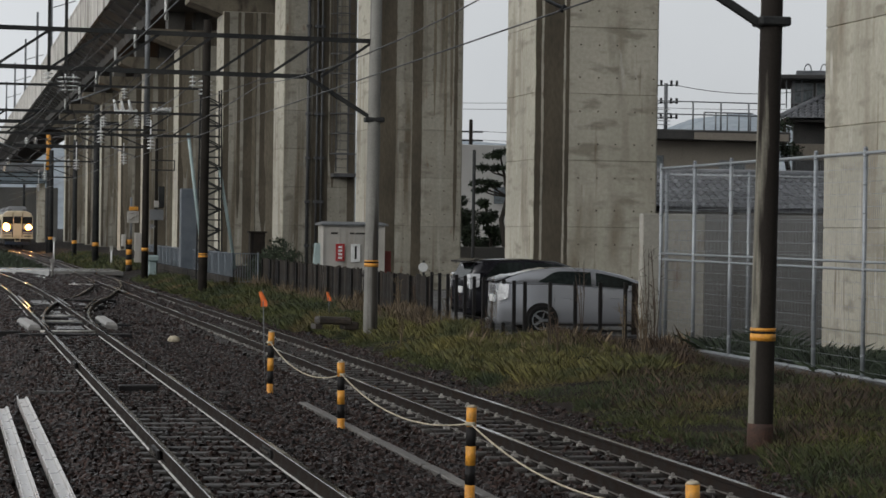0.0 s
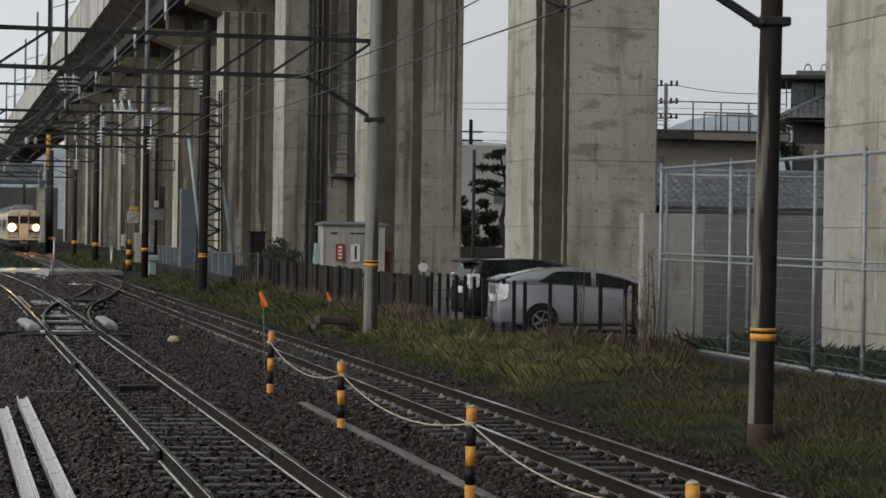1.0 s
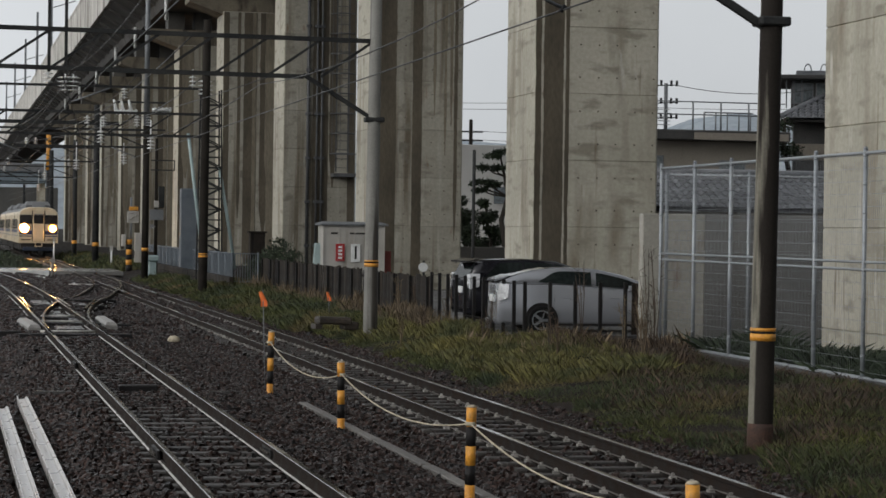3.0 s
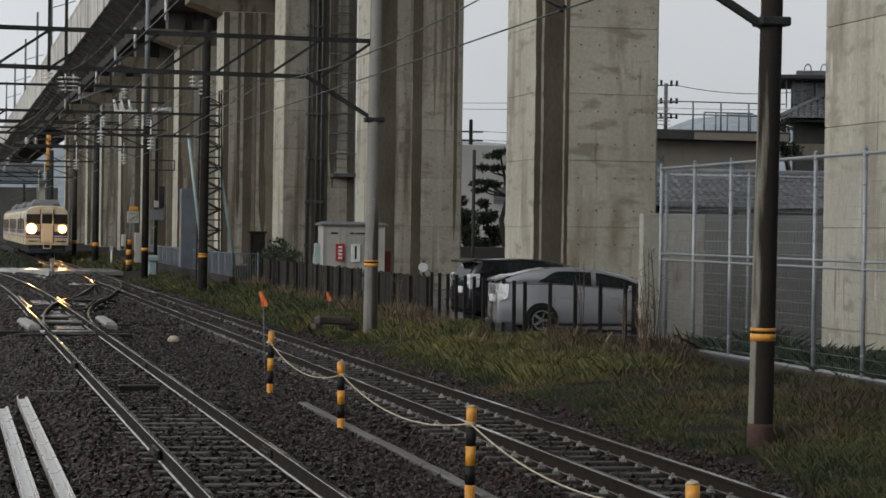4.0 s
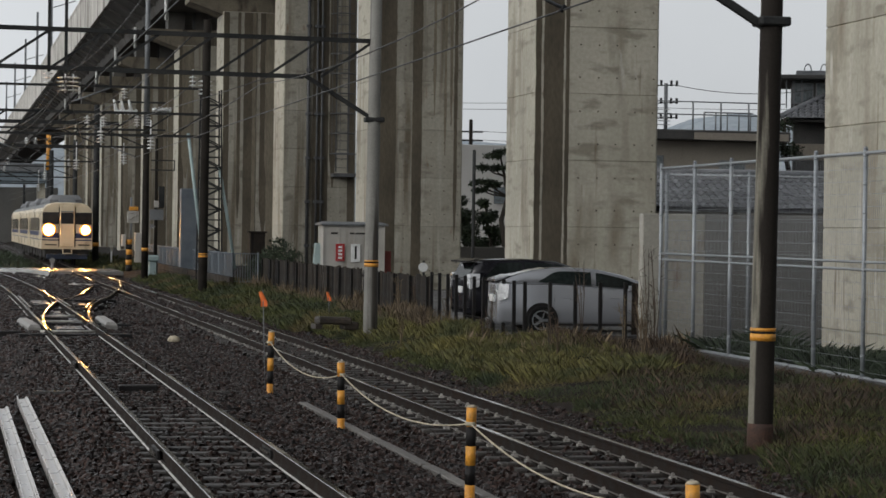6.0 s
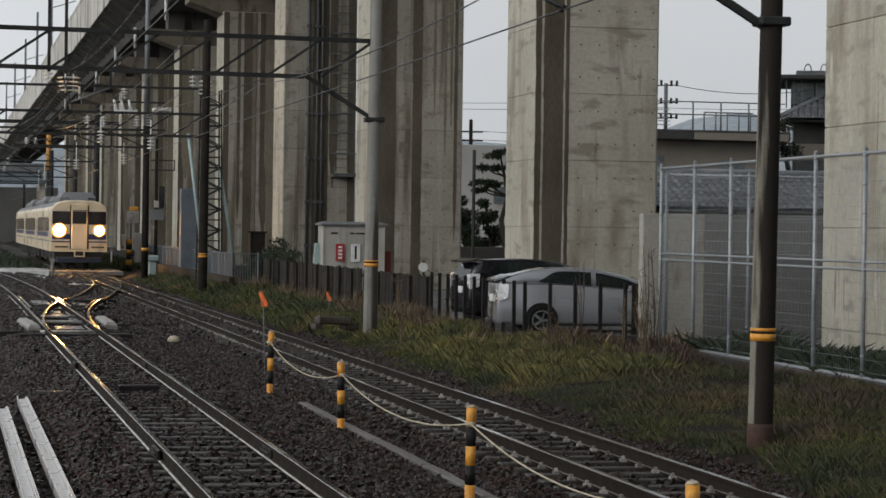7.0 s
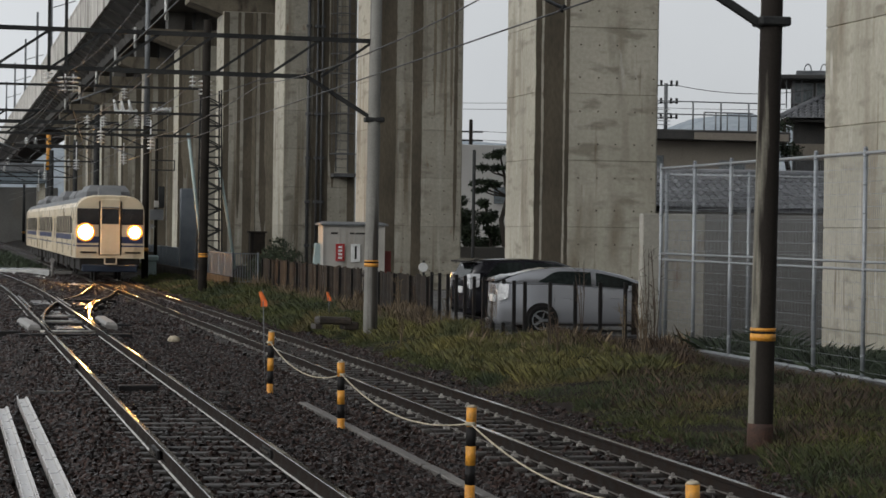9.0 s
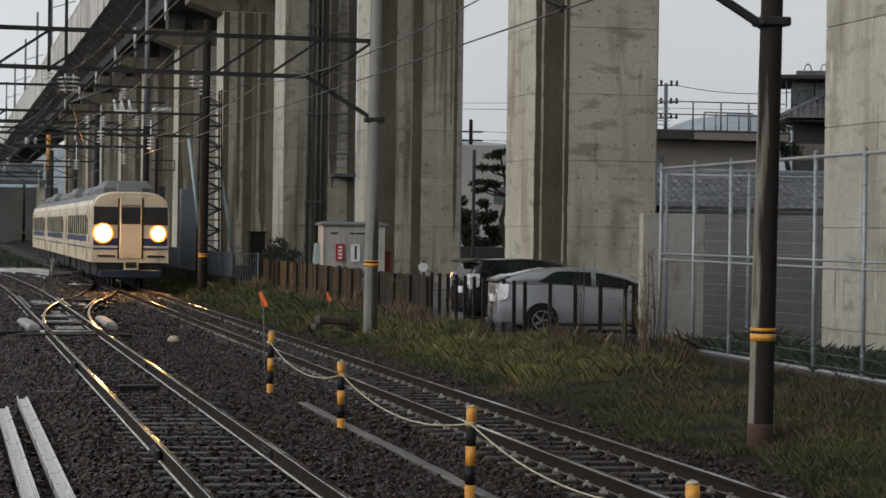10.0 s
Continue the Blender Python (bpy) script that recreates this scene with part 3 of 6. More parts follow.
def beam_across():
    s = Solid()
    s.box(-0.28, 0.28, -0.12, 0.12, -0.12, 0.01, bev=0.015)
    whole("timber_block", s, M_BLACK, "black wet timber block between the rails", "timber block", pose(2.78, 33.0, 0.12, 0, 0, 2))
    for x, y, l in ((1.55, 33.1, 0.5), (3.15, 32.4, 0.4), (3.95, 33.2, 0.4)):
        s = Solid()
        s.box(-l / 2, l / 2, -0.03, 0.03, -0.02, 0.03, bev=0.006)
        whole("tie_strip", s, M_PLATE, "thin wet steel strip lying on ballast", "steel strip", pose(x, y, float(ground_z(x, y)) + 0.06, 0, 0, random.uniform(-4, 4)), group="steel strips")


beam_across()


M_HUTG = mat("worn_grey_case", (0.20, 0.19, 0.18), (0.30, 0.29, 0.27), 0.5, scale=3, fine=30, grain=0.2)


def point_machine(x, y, rz):
    z = float(ground_z(x, y))
    p = thing("point_machine", "pale grey steel point machine case beside the switch", "point machine", pose(x, y, z, 0, 0, rz), group="point machines")
    s = Solid()
    s.hull([(a, b, c) for a, b, c in [(sx * 0.14, sy * 1.9, 0.0) for sx in (-1, 1) for sy in (-1, 1)] + [(sx * 0.14, sy * 1.9, 0.17) for sx in (-1, 1) for sy in (-1, 1)] + [(sx * 0.09, sy * 1.85, 0.24) for sx in (-1, 1) for sy in (-1, 1)]])
    part("case", s, M_HUTG, p)
    s = Solid()
    s.box(-0.17, 0.17, -1.95, 1.95, -0.05, 0.03, bev=0.01)
    part("base_plate", s, M_GREYP, p)
    s = Solid()
    s.tube([(0.1, -0.3, 0.12), (0.6, -0.3, 0.10)], 0.025, 8)
    part("throw_rod", s, M_STEELD, p)


point_machine(1.95, 53.4, 2)
point_machine(3.84, 55.0, 0)
for x, y, w, l in ((2.9, 69.5, 0.5, 3.4), (4.0, 68.4, 0.42, 2.6), (2.98, 60.4, 0.30, 4.2), (3.2, 56.4, 0.22, 2.6), (2.85, 52.6, 0.62, 1.5), (3.9, 62.6, 0.22, 2.2)):
    s = Solid()
    s.box(-w / 2, w / 2, -l / 2, l / 2, -0.06, 0.02, bev=0.01)
    whole("switch_plate", s, M_PLATE, "wet flat steel plate between switch rails", "steel plate", pose(x, y, float(ground_z(x, y)) + 0.11), group="switch plates")
for x, y, w in ((1.35, 51.2, 1.0), (2.8, 49.2, 1.2), (2.8, 54.6, 1.1), (2.9, 57.9, 1.1), (3.0, 63.6, 1.2), (3.3, 66.6, 1.3), (3.7, 71.6, 1.3), (4.6, 75.5, 1.0)):
    s = Solid()
    s.box(-w, w, -0.16, 0.16, -0.05, 0.07, bev=0.012)
    whole("timber_bearer", s, M_BLACK, "black wet timber bearer under the switch", "timber bearer", pose(x, y, float(ground_z(x, y)) + 0.08), group="timber bearers")
for k, (x, y) in enumerate(((2.19, 38.0), (3.35, 38.0), (2.19, 23.3), (3.35, 23.3), (3.35, 53.0), (2.19, 52.0))):
    f = thing("rail_joint", "black bolted fishplate joint on a rail", "rail joint", pose(x, y, ZL), group="rail joints")
    for side in (-1, 1):
        s = Solid()
        s.box(side * 0.035 - 0.02, side * 0.035 + 0.02, -0.33, 0.33, -0.135, -0.035, bev=0.008)
        plate = part("fishplate", s, M_BLACK, f)
        for dy in (-0.22, -0.08, 0.08, 0.22):
            s = Solid()
            s.tube([(side * 0.05, dy, -0.085), (side * 0.085, dy, -0.085)], 0.02, 6)
            part("bolt", s, M_CLIP, plate)


cr = thing("check_rail", "short rusty check rails beside the crossing rails", "check rail")
for centre, off, ya, yb, hz in ((left_x, -0.44, 62.0, 72.0, ZL), (left_x, 0.69, 63.0, 72.0, ZL), (crossover_x, 0.43, 62.0, 71.0, ZL - 0.02), (lambda y: XR, -0.44, 84.0, 94.0, 0.0), (lambda y: XR, 0.44, 82.0, 92.0, 0.0)):
    rail_bar(cr, centre, off, list(np.arange(ya, yb + 0.1, 2.0)), lambda y, h=hz: h)
for x, y, l in ((2.7, 50.4, 1.2), (2.85, 55.6, 1.2), (2.9, 58.9, 0.9), (5.9, 98.0, 1.3)):
    s = Solid()
    s.tube([(-l / 2, 0, 0), (l / 2, 0, 0)], 0.028, 8)
    whole("stretcher_bar", s, M_FOOT, "wet steel stretcher bar between switch rails", "stretcher bar", pose(x, y, float(ground_z(x, y)) + 0.14, 0, 0, random.uniform(-3, 3)), group="stretcher bars")


def dome_marker(x, y):
    z = float(ground_z(x, y))
    p = thing("ground_marker", "cream domed marker on a flat wooden board", "ground marker", pose(x, y, z))
    s = Solid()
    s.box(-0.27, 0.27, -0.1, 0.1, -0.02, 0.05, bev=0.01)
    part("board", s, M_BRUSH, p)
    s = Solid()
    s.loft([[(r * math.cos(a), r * math.sin(a), h) for a in (2 * math.pi * k / 14 for k in range(14))] for r, h in ((0.15, 0.05), (0.14, 0.13), (0.10, 0.18), (0.04, 0.2))], smooth=True)
    part("dome", s, M_ROPE, p)


dome_marker(5.13, 51.4)
for x, y in ((4.5, 106.0), (5.6, 100.0), (4.3, 107.0)):
    s = Solid()
    s.hull([(a * 0.16, b * 0.22, c) for a in (-1, 1) for b in (-1, 1) for c in (0, 0.08)] + [(a * 0.09, b * 0.15, 0.16) for a in (-1, 1) for b in (-1, 1)])
    whole("trackside_box", s, M_WHITE, "small white trackside connection box", "connection box", pose(x, y, float(ground_z(x, y))), group="trackside boxes")


# ---- mesh boundary fence ----
M_ALUM = mat("silver_fence_steel", (0.24, 0.26, 0.28), (0.34, 0.36, 0.38), 0.45, 0.3, scale=4, fine=40, grain=0.12)


def mesh_fence(x, ys, zb, zt, label, axis="y", mid=True):
    f = thing("mesh_fence", label, "fence")

    def P(a, z, off=0.0):
        return (x + off, a, z) if axis == "y" else (a, x + off, z)
    for a in ys:
        s = Solid()
        s.tube([P(a, zb - 0.3), P(a, zt + 0.06)], 0.036, 10)
        post = part("post", s, M_ALUM, f)
        s = Solid()
        s.tube([P(a, zt + 0.06), P(a, zt + 0.10)], [0.042, 0.025], 10)
        part("post_cap", s, M_ALUM, post)
        for z in np.arange(zb + 0.4, zt, 0.45):
            s = Solid()
            s.tube([P(a, z - 0.015), P(a, z + 0.015)], 0.043, 8)
            part("bracket", s, M_ALUM, post)
    for z, r in [(zt, 0.028), (zb + 0.06, 0.032)] + ([(zb + 1.76, 0.022), (zb + 1.88, 0.022)] if mid else []):
        s = Solid()
        s.tube([P(ys[0], z), P(ys[-1], z)], r, 8)
        part("rail", s, M_ALUM, f)
    for a, b in zip(ys, ys[1:]):
        s = Solid()
        for z in np.arange(zb + 0.15, zt, 0.2):
            s.tube([P(a, z, 0.03), P(b, z, 0.03)], 0.0032, 4)
        for q in np.arange(min(a, b) + 0.06, max(a, b), 0.075):
            s.tube([P(q, zb + 0.1, 0.03), P(q, zt - 0.03, 0.03)], 0.0022, 3)
        tagged(part("wire_panel", s, M_ALUM, f), kind="stuff")


mesh_fence(14.1, [43.5 - 2.06 * k for k in range(13)], 0.15, 3.74, "tall silver welded wire mesh fence on a concrete kerb")
mesh_fence(43.6, [14.25, 16.0, 17.75, 19.5, 21.2], 0.15, 3.62, "silver wire mesh fence closing the yard", axis="x", mid=False)
kerb = thing("fence_kerb", "low concrete kerb under the mesh fence", "kerb")
for k in range(13):
    s = Solid()
    s.box(13.98, 14.22, 43.55 - 2.06 * (k + 1), 43.54 - 2.06 * k, -0.4, 0.19, bev=0.015)
    part("kerb_block", s, M_SLEEPER, kerb)


M_STUBC = mat("stub_wall_concrete", (0.28, 0.27, 0.235), (0.37, 0.355, 0.315), 0.8, scale=0.8, fine=12, grain=0.1, stain=(0.15, 0.09, 0.06), stain_scale=(2.5, 2.5, 0.6), stain_cut=(0.58, 0.7))


def block_wall(name, x0, x1, y0, y1, z1, label, mat_=None):
    s = Solid()
    s.box(x0, x1, y0, y1, -0.5, z1, bev=0.02)
    tagged(part(name, s, mat_ or M_WALLC), label, "wall", kind="structure")


block_wall("wall_stub", 14.06, 15.42, 44.6, 44.85, 2.84, "pale concrete wall stub with rust marks", M_STUBC)
block_wall("wall_yard", 15.44, 24.0, 46.6, 46.85, 2.86, "grey concrete boundary wall behind the fence")
block_wall("wall_far", 20.4, 30.0, 93.0, 93.2, 1.75, "low grey wall beyond the parking place")


# ---- parking place ----
M_ASPH = mat("wet_parking_asphalt", (0.04, 0.04, 0.042), (0.07, 0.07, 0.072), 0.4, scale=1, fine=40, grain=0.25)
s = Solid()
s.box(12.35, 26.0, 47.1, 82.0, -0.3, 0.20, bev=0.02)
tagged(part("pavement", s, M_ASPH), "wet dark asphalt of the parking place", "pavement", kind="structure")


def bar_fence(corner):
    f = thing("parking_fence", "low black steel post fence round the parking place", "fence")
    x, y = corner
    run = [(x + 0.562 * k, y) for k in range(5)] + [(x + 2.86, y)] + [(x, y + 0.95 * k) for k in range(1, 11)]
    for px, py in run:
        s = Solid()
        s.box(px - 0.04, px + 0.04, py - 0.03, py + 0.03, -0.3, 1.36, bev=0.006)
        part("post", s, M_BLACK, f)
    for z in (1.30, 0.42):
        s = Solid()
        s.bar((x, y, z), (x + 2.86, y, z), 0.012, 0.012)
        part("rail", s, M_BLACK, f)
        s = Solid()
        s.bar((x, y, z), (x, y + 9.5, z), 0.012, 0.012)
        part("rail", s, M_BLACK, f)


bar_fence((12.2, 47.0))
M_PANEL = mat("weathered_brown_panel", (0.012, 0.010, 0.008), (0.034, 0.027, 0.021), 0.8, scale=3, fine=30, grain=0.3, vary=0.7, spec=0.2,
              stain=(0.012, 0.011, 0.010), stain_scale=(6, 6, 0.6))
s = Solid()
s.box(-0.25, 0.25, -0.02, 0.02, 0, 1.12, bev=0.006)
whole("end_panel", s, M_PANEL, "weathered brown board at the end of the low fence", "fence panel", pose(14.86, 47.05, 0.22))


def slat_fence(x, y0, y1):
    f = thing("slat_fence", "weathered dark board fence overgrown with dry weeds", "fence")
    s = Solid()
    s.box(-0.012, 0.012, -0.14, 0.14, -0.4, 1.1, bev=0.004)
    slat = s.mesh("slat", M_PANEL)
    y = y0
    while y < y1:
        part("slat", slat, None, f, at=pose(x + random.uniform(-0.01, 0.01), y, 0.15 + random.uniform(-0.05, 0.03), random.uniform(-1.5, 1.5), 0, random.uniform(-6, 6)))
        y += 0.31
    for yy in np.arange(y0, y1, 2.2):
        s = Solid()
        s.box(x - 0.09, x - 0.02, yy - 0.035, yy + 0.035, -0.3, 1.22, bev=0.005)
        part("post", s, M_BLACK, f)
    for z in (0.45, 1.05):
        s = Solid()
        s.box(x + 0.014, x + 0.05, y0, y1, z - 0.03, z + 0.03)
        part("rail", s, M_PANEL, f)


slat_fence(12.2, 56.8, 88.0)


# ---- cars ----
M_SILVER = mat("silver_car_paint", (0.25, 0.26, 0.28), (0.29, 0.30, 0.32), 0.16, 0.25, scale=1, fine=200, grain=0.04, bump=0.01, rvar=0.06, spec=0.8)
M_CARBLACK = mat("black_car_paint", (0.012, 0.012, 0.015), (0.018, 0.018, 0.022), 0.15, 0.0, scale=1, fine=200, grain=0.05, bump=0.01, rvar=0.05)
M_TYRE = mat("tyre_rubber", (0.008, 0.008, 0.008), (0.014, 0.014, 0.014), 0.9, scale=6, fine=60, spec=0.1)
M_CHROME = mat("clear_lens_chrome", (0.6, 0.6, 0.6), (0.75, 0.75, 0.75), 0.15, 0.7, scale=9, fine=40, bump=0.1)
M_CARGLASS = mat("tinted_car_glass", (0.008, 0.010, 0.010), (0.018, 0.023, 0.022), 0.06, scale=1, fine=10, bump=0, rvar=0.02, spec=0.14)


def car(label, at, paint, length, width, height, roofline, belt, hatch):
    """A hatchback: lower body lofted along its length, glasshouse, glass, lamps, wheels. Nose towards +y, rear bumper at y = 0."""
    c = thing("car", label, "car", at, group="parked cars")
    hw = width / 2

    def lower(y):
        t = y / length
        w = hw * (1 - 0.16 * (abs(2 * t - 1) ** 5))
        z1 = belt(t)
        return w, z1
    ys = [0.0, 0.04, 0.12, 0.3] + list(np.linspace(0.55, length - 0.5, 18)) + [length - 0.25, length - 0.08, length]
    rings = []
    for y in ys:
        w, z1 = lower(y)
        z0 = 0.20 + (0.14 if y in (ys[0], ys[-1]) else 0)
        zm = 0.58
        half = [(w * 0.90, z0), (w * 0.985, z0 + 0.10), (w, zm), (w * 0.985, zm + 0.12), (w * 0.955, z1 - 0.05), (w * 0.90, z1)]
        rings.append([(x, y, z) for x, z in half] + [(-x, y, z) for x, z in half[::-1]])
    s = Solid()
    s.loft(rings, smooth=True)
    body = part("body", s, paint, c)
    s = Solid()
    rings = []
    for t, z in roofline:
        y = t * length
        w, z1 = lower(y)
        wb, wt = w * 0.90, w * 0.72
        z1 -= 0.03
        zz = max(z, z1 + 0.01)
        k = (zz - z1) / (height - z1)
        half = [(wb, z1), (wb + (wt - wb) * k * 0.9, zz - 0.06 * k), ((wb + (wt - wb) * k) * 0.88, zz - 0.012 * k), (wt * 0.4, zz)]
        rings.append([(x, y, q) for x, q in half] + [(-x, y, q) for x, q in half[::-1]])
    s.loft(rings, smooth=True)
    part("roof", s, paint, c)
    # side glass: follows the slope between belt and roof edge
    for side in (-1, 1):
        for a, b in hatch["windows"]:
            s = Solid()
            lo, hi = [], []
            for t in np.linspace(a, b, 9):
                zt = float(np.interp(t, [q[0] for q in roofline], [q[1] for q in roofline]))
                w, z1 = lower(t * length)
                k = max(0.0, (zt - z1) / (height - z1))
                wb, wt = w * 0.90, w * 0.72
                top_x = wb + (wt - wb) * k * 0.9
                za, zb = z1 + 0.03, max(z1 + 0.035, zt - 0.085)
                zb = za + (zb - za) * max(0.02, min(1, (t - hatch["windows"][0][0] + 0.012) / 0.09, (hatch["windows"][-1][1] - t) / 0.06))
                f = (zb - z1) / max(0.05, zt - 0.06 * k - z1 + 0.03)
                lo.append((side * (wb + 0.004), t * length, za))
                hi.append((side * (wb + (top_x - wb) * f + 0.006), t * length, zb))
            inner = lambda q: (q[0] - side * 0.03, q[1], q[2])
            s.loft([[p, q, inner(q), inner(p)] for p, q in zip(lo, hi)], smooth=False)
            part("side_window", s, M_CARGLASS, c, "dark side window")
    s = Solid()
    (ta, za), (tb, zb) = hatch["rear"]
    s.hull([(x * k, t * length - 0.012 * e, z) for t, z, k, e in ((ta, za, 1.0, 1), (tb, zb, 0.86, 1), (ta + 0.02, za, 1.0, 0), (tb + 0.02, zb - 0.02, 0.86, 0)) for x in (-hw * 0.7, hw * 0.7)])
    part("rear_window", s, M_CARGLASS, c, "dark rear window")
    s = Solid()
    s.hull([(x * hw * 0.72, y, z) for x in (-1, 1) for y, z in hatch["spoiler"]])
    part("spoiler", s, paint, c)
    for side in (-1, 1):
        s = Solid()
        zl = hatch["lamp"]
        s.hull([(side * (hw * 0.62), -0.015, zl), (side * (hw * 0.62), -0.015, zl + 0.3), (side * (hw * 0.88), 0.0, zl - 0.05), (side * (hw * 0.88), 0.02, zl + 0.34), (side * (hw * 0.97), 0.22, zl + 0.02), (side * (hw * 0.95), 0.24, zl + 0.33), (side * hw * 0.6, 0.2, zl)])
        part("tail_lamp", s, M_CHROME, c, "clear and red tail lamp")
        s = Solid()
        s.hull([(side * (hw + 0.03), length * 0.66 + dy, 0.98 + dz) for dy in (0, 0.12) for dz in (0, 0.13)] + [(side * (hw + 0.17), length * 0.66 + dy, 0.99 + dz) for dy in (0.02, 0.12) for dz in (0.01, 0.12)] + [(side * hw * 0.9, length * 0.67, 0.97)])
        part("door_mirror", s, paint, c)
        for y in hatch["handles"]:
            s = Solid()
            s.box(side * hw * 0.965 - 0.015, side * hw * 0.965 + 0.015, y, y + 0.2, 0.80, 0.83, bev=0.006)
            part("door_handle", s, paint, c)
        for y in hatch["seams"]:
            s = Solid()
            s.tube([(side * (hw * f + 0.001), y + dy, z) for f, dy, z in ((0.987, 0, 0.32), (1.0, 0, 0.58), (0.986, 0.01, 0.70), (0.957, 0.04, 0.92))], 0.004, 5)
            part("door_seam", s, M_BLACK, c)
        s = Solid()
        s.box(side * hw * 0.955 - 0.015, side * hw * 0.955 + 0.015, 1.35, length - 1.25, 0.19, 0.24, bev=0.006)
        part("sill_trim", s, M_BLACK, c)
    for y in hatch["axles"]:
        for side in (-1, 1):
            s = Solid()
            xo = side * (hw - 0.01)
            s.tube([(xo, y, 0.33), (xo + side * 0.012, y, 0.33)], 0.375, 24)
            part("wheel_arch", s, M_BLACK, c, "dark wheel opening")
            s = Solid()
            s.tube([(side * (hw - 0.19), y, 0.315), (side * (hw + 0.018), y, 0.315), (side * (hw + 0.03), y, 0.315)], [0.315, 0.315, 0.28], 24)
            w = part("tyre", s, M_TYRE, c)
            s = Solid()
            s.loft([[(side * (hw + 0.026 + e), y + r * math.cos(q), 0.315 + r * math.sin(q)) for q in (2 * math.pi * j / 24 for j in range(24))] for r, e in ((0.222, 0.0), (0.222, 0.016), (0.196, 0.016), (0.190, 0.0))], caps=False)
            for k in range(5):
                a = k * 2 * math.pi / 5
                s.bar((side * (hw + 0.04), y, 0.315), (side * (hw + 0.04), y + 0.19 * math.cos(a), 0.315 + 0.19 * math.sin(a)), 0.02, 0.06)
            part("rim", s, M_GREYP, w, "alloy wheel rim")
    s = Solid()
    s.box(-0.26, 0.26, -0.03, 0.0, 0.70, 0.86, bev=0.006)
    part("number_plate", s, M_WHITE, c)
    return c


car("silver hatchback parked behind the low black fence", pose(12.12, 49.6, 0.15, 0, 0, -95), M_SILVER, 4.45, 1.73, 1.49,
    [(0.0, 1.08), (0.03, 1.20), (0.08, 1.30), (0.20, 1.44), (0.30, 1.485), (0.40, 1.49), (0.52, 1.455), (0.64, 1.34), (0.76, 1.15), (0.86, 0.96)],
    lambda t: float(np.interp(t, [0, 0.05, 0.2, 0.75, 0.88, 1.0], [1.0, 1.10, 1.13, 0.98, 0.86, 0.66])),
    {"windows": [(0.21, 0.475), (0.50, 0.77)], "rear": ((0.05, 1.27), (0.26, 1.47)), "spoiler": [(-0.04, 1.17), (0.20, 1.24), (-0.04, 1.21), (0.30, 1.31)],
     "lamp": 0.78, "handles": (1.45, 2.55), "seams": (1.25, 2.35, 3.35), "axles": (0.98, 3.66)})
car("black tall hatchback parked beside the silver car", pose(11.75 + 0.75, 54.6, 0.2, 0, 0, -84), M_CARBLACK, 4.2, 1.75, 1.56,
    [(0.01, 1.02), (0.04, 1.40), (0.10, 1.52), (0.35, 1.56), (0.55, 1.52), (0.68, 1.34), (0.80, 1.02)],
    lambda t: 1.0 - 0.28 * max(0, t - 0.78) / 0.22,
    {"windows": [(0.10, 0.33), (0.345, 0.52), (0.535, 0.72)], "rear": ((0.005, 1.08), (0.05, 1.44)), "spoiler": [(-0.02, 1.46), (0.3, 1.535), (-0.02, 1.49), (0.3, 1.555)],
     "lamp": 0.85, "handles": (1.4, 2.4), "seams": (1.2, 2.2, 3.2), "axles": (0.75, 3.3)})


# ---- hut, cabinets, small fences and signs ----
M_HUT = mat("pale_prefab_panel", (0.36, 0.345, 0.31), (0.43, 0.415, 0.38), 0.6, scale=1, fine=20, grain=0.06, stain=(0.26, 0.24, 0.21), stain_scale=(2, 2, 0.3), stain_cut=(0.56, 0.75))
M_SIGNRED = mat("red_sign_enamel", (0.33, 0.02, 0.022), (0.40, 0.035, 0.035), 0.4, scale=4, fine=30, grain=0.08)
M_DULLRED = mat("faded_red_paint", (0.15, 0.025, 0.02), (0.20, 0.04, 0.03), 0.6, scale=4, fine=30, grain=0.15)
M_TEAL = mat("pale_teal_paint", (0.26, 0.34, 0.34), (0.34, 0.42, 0.42), 0.5, scale=2, fine=30, grain=0.1)
M_BLUEG = mat("blue_grey_steel", (0.10, 0.12, 0.14), (0.15, 0.17, 0.19), 0.5, 0.2, scale=2, fine=30, grain=0.12)


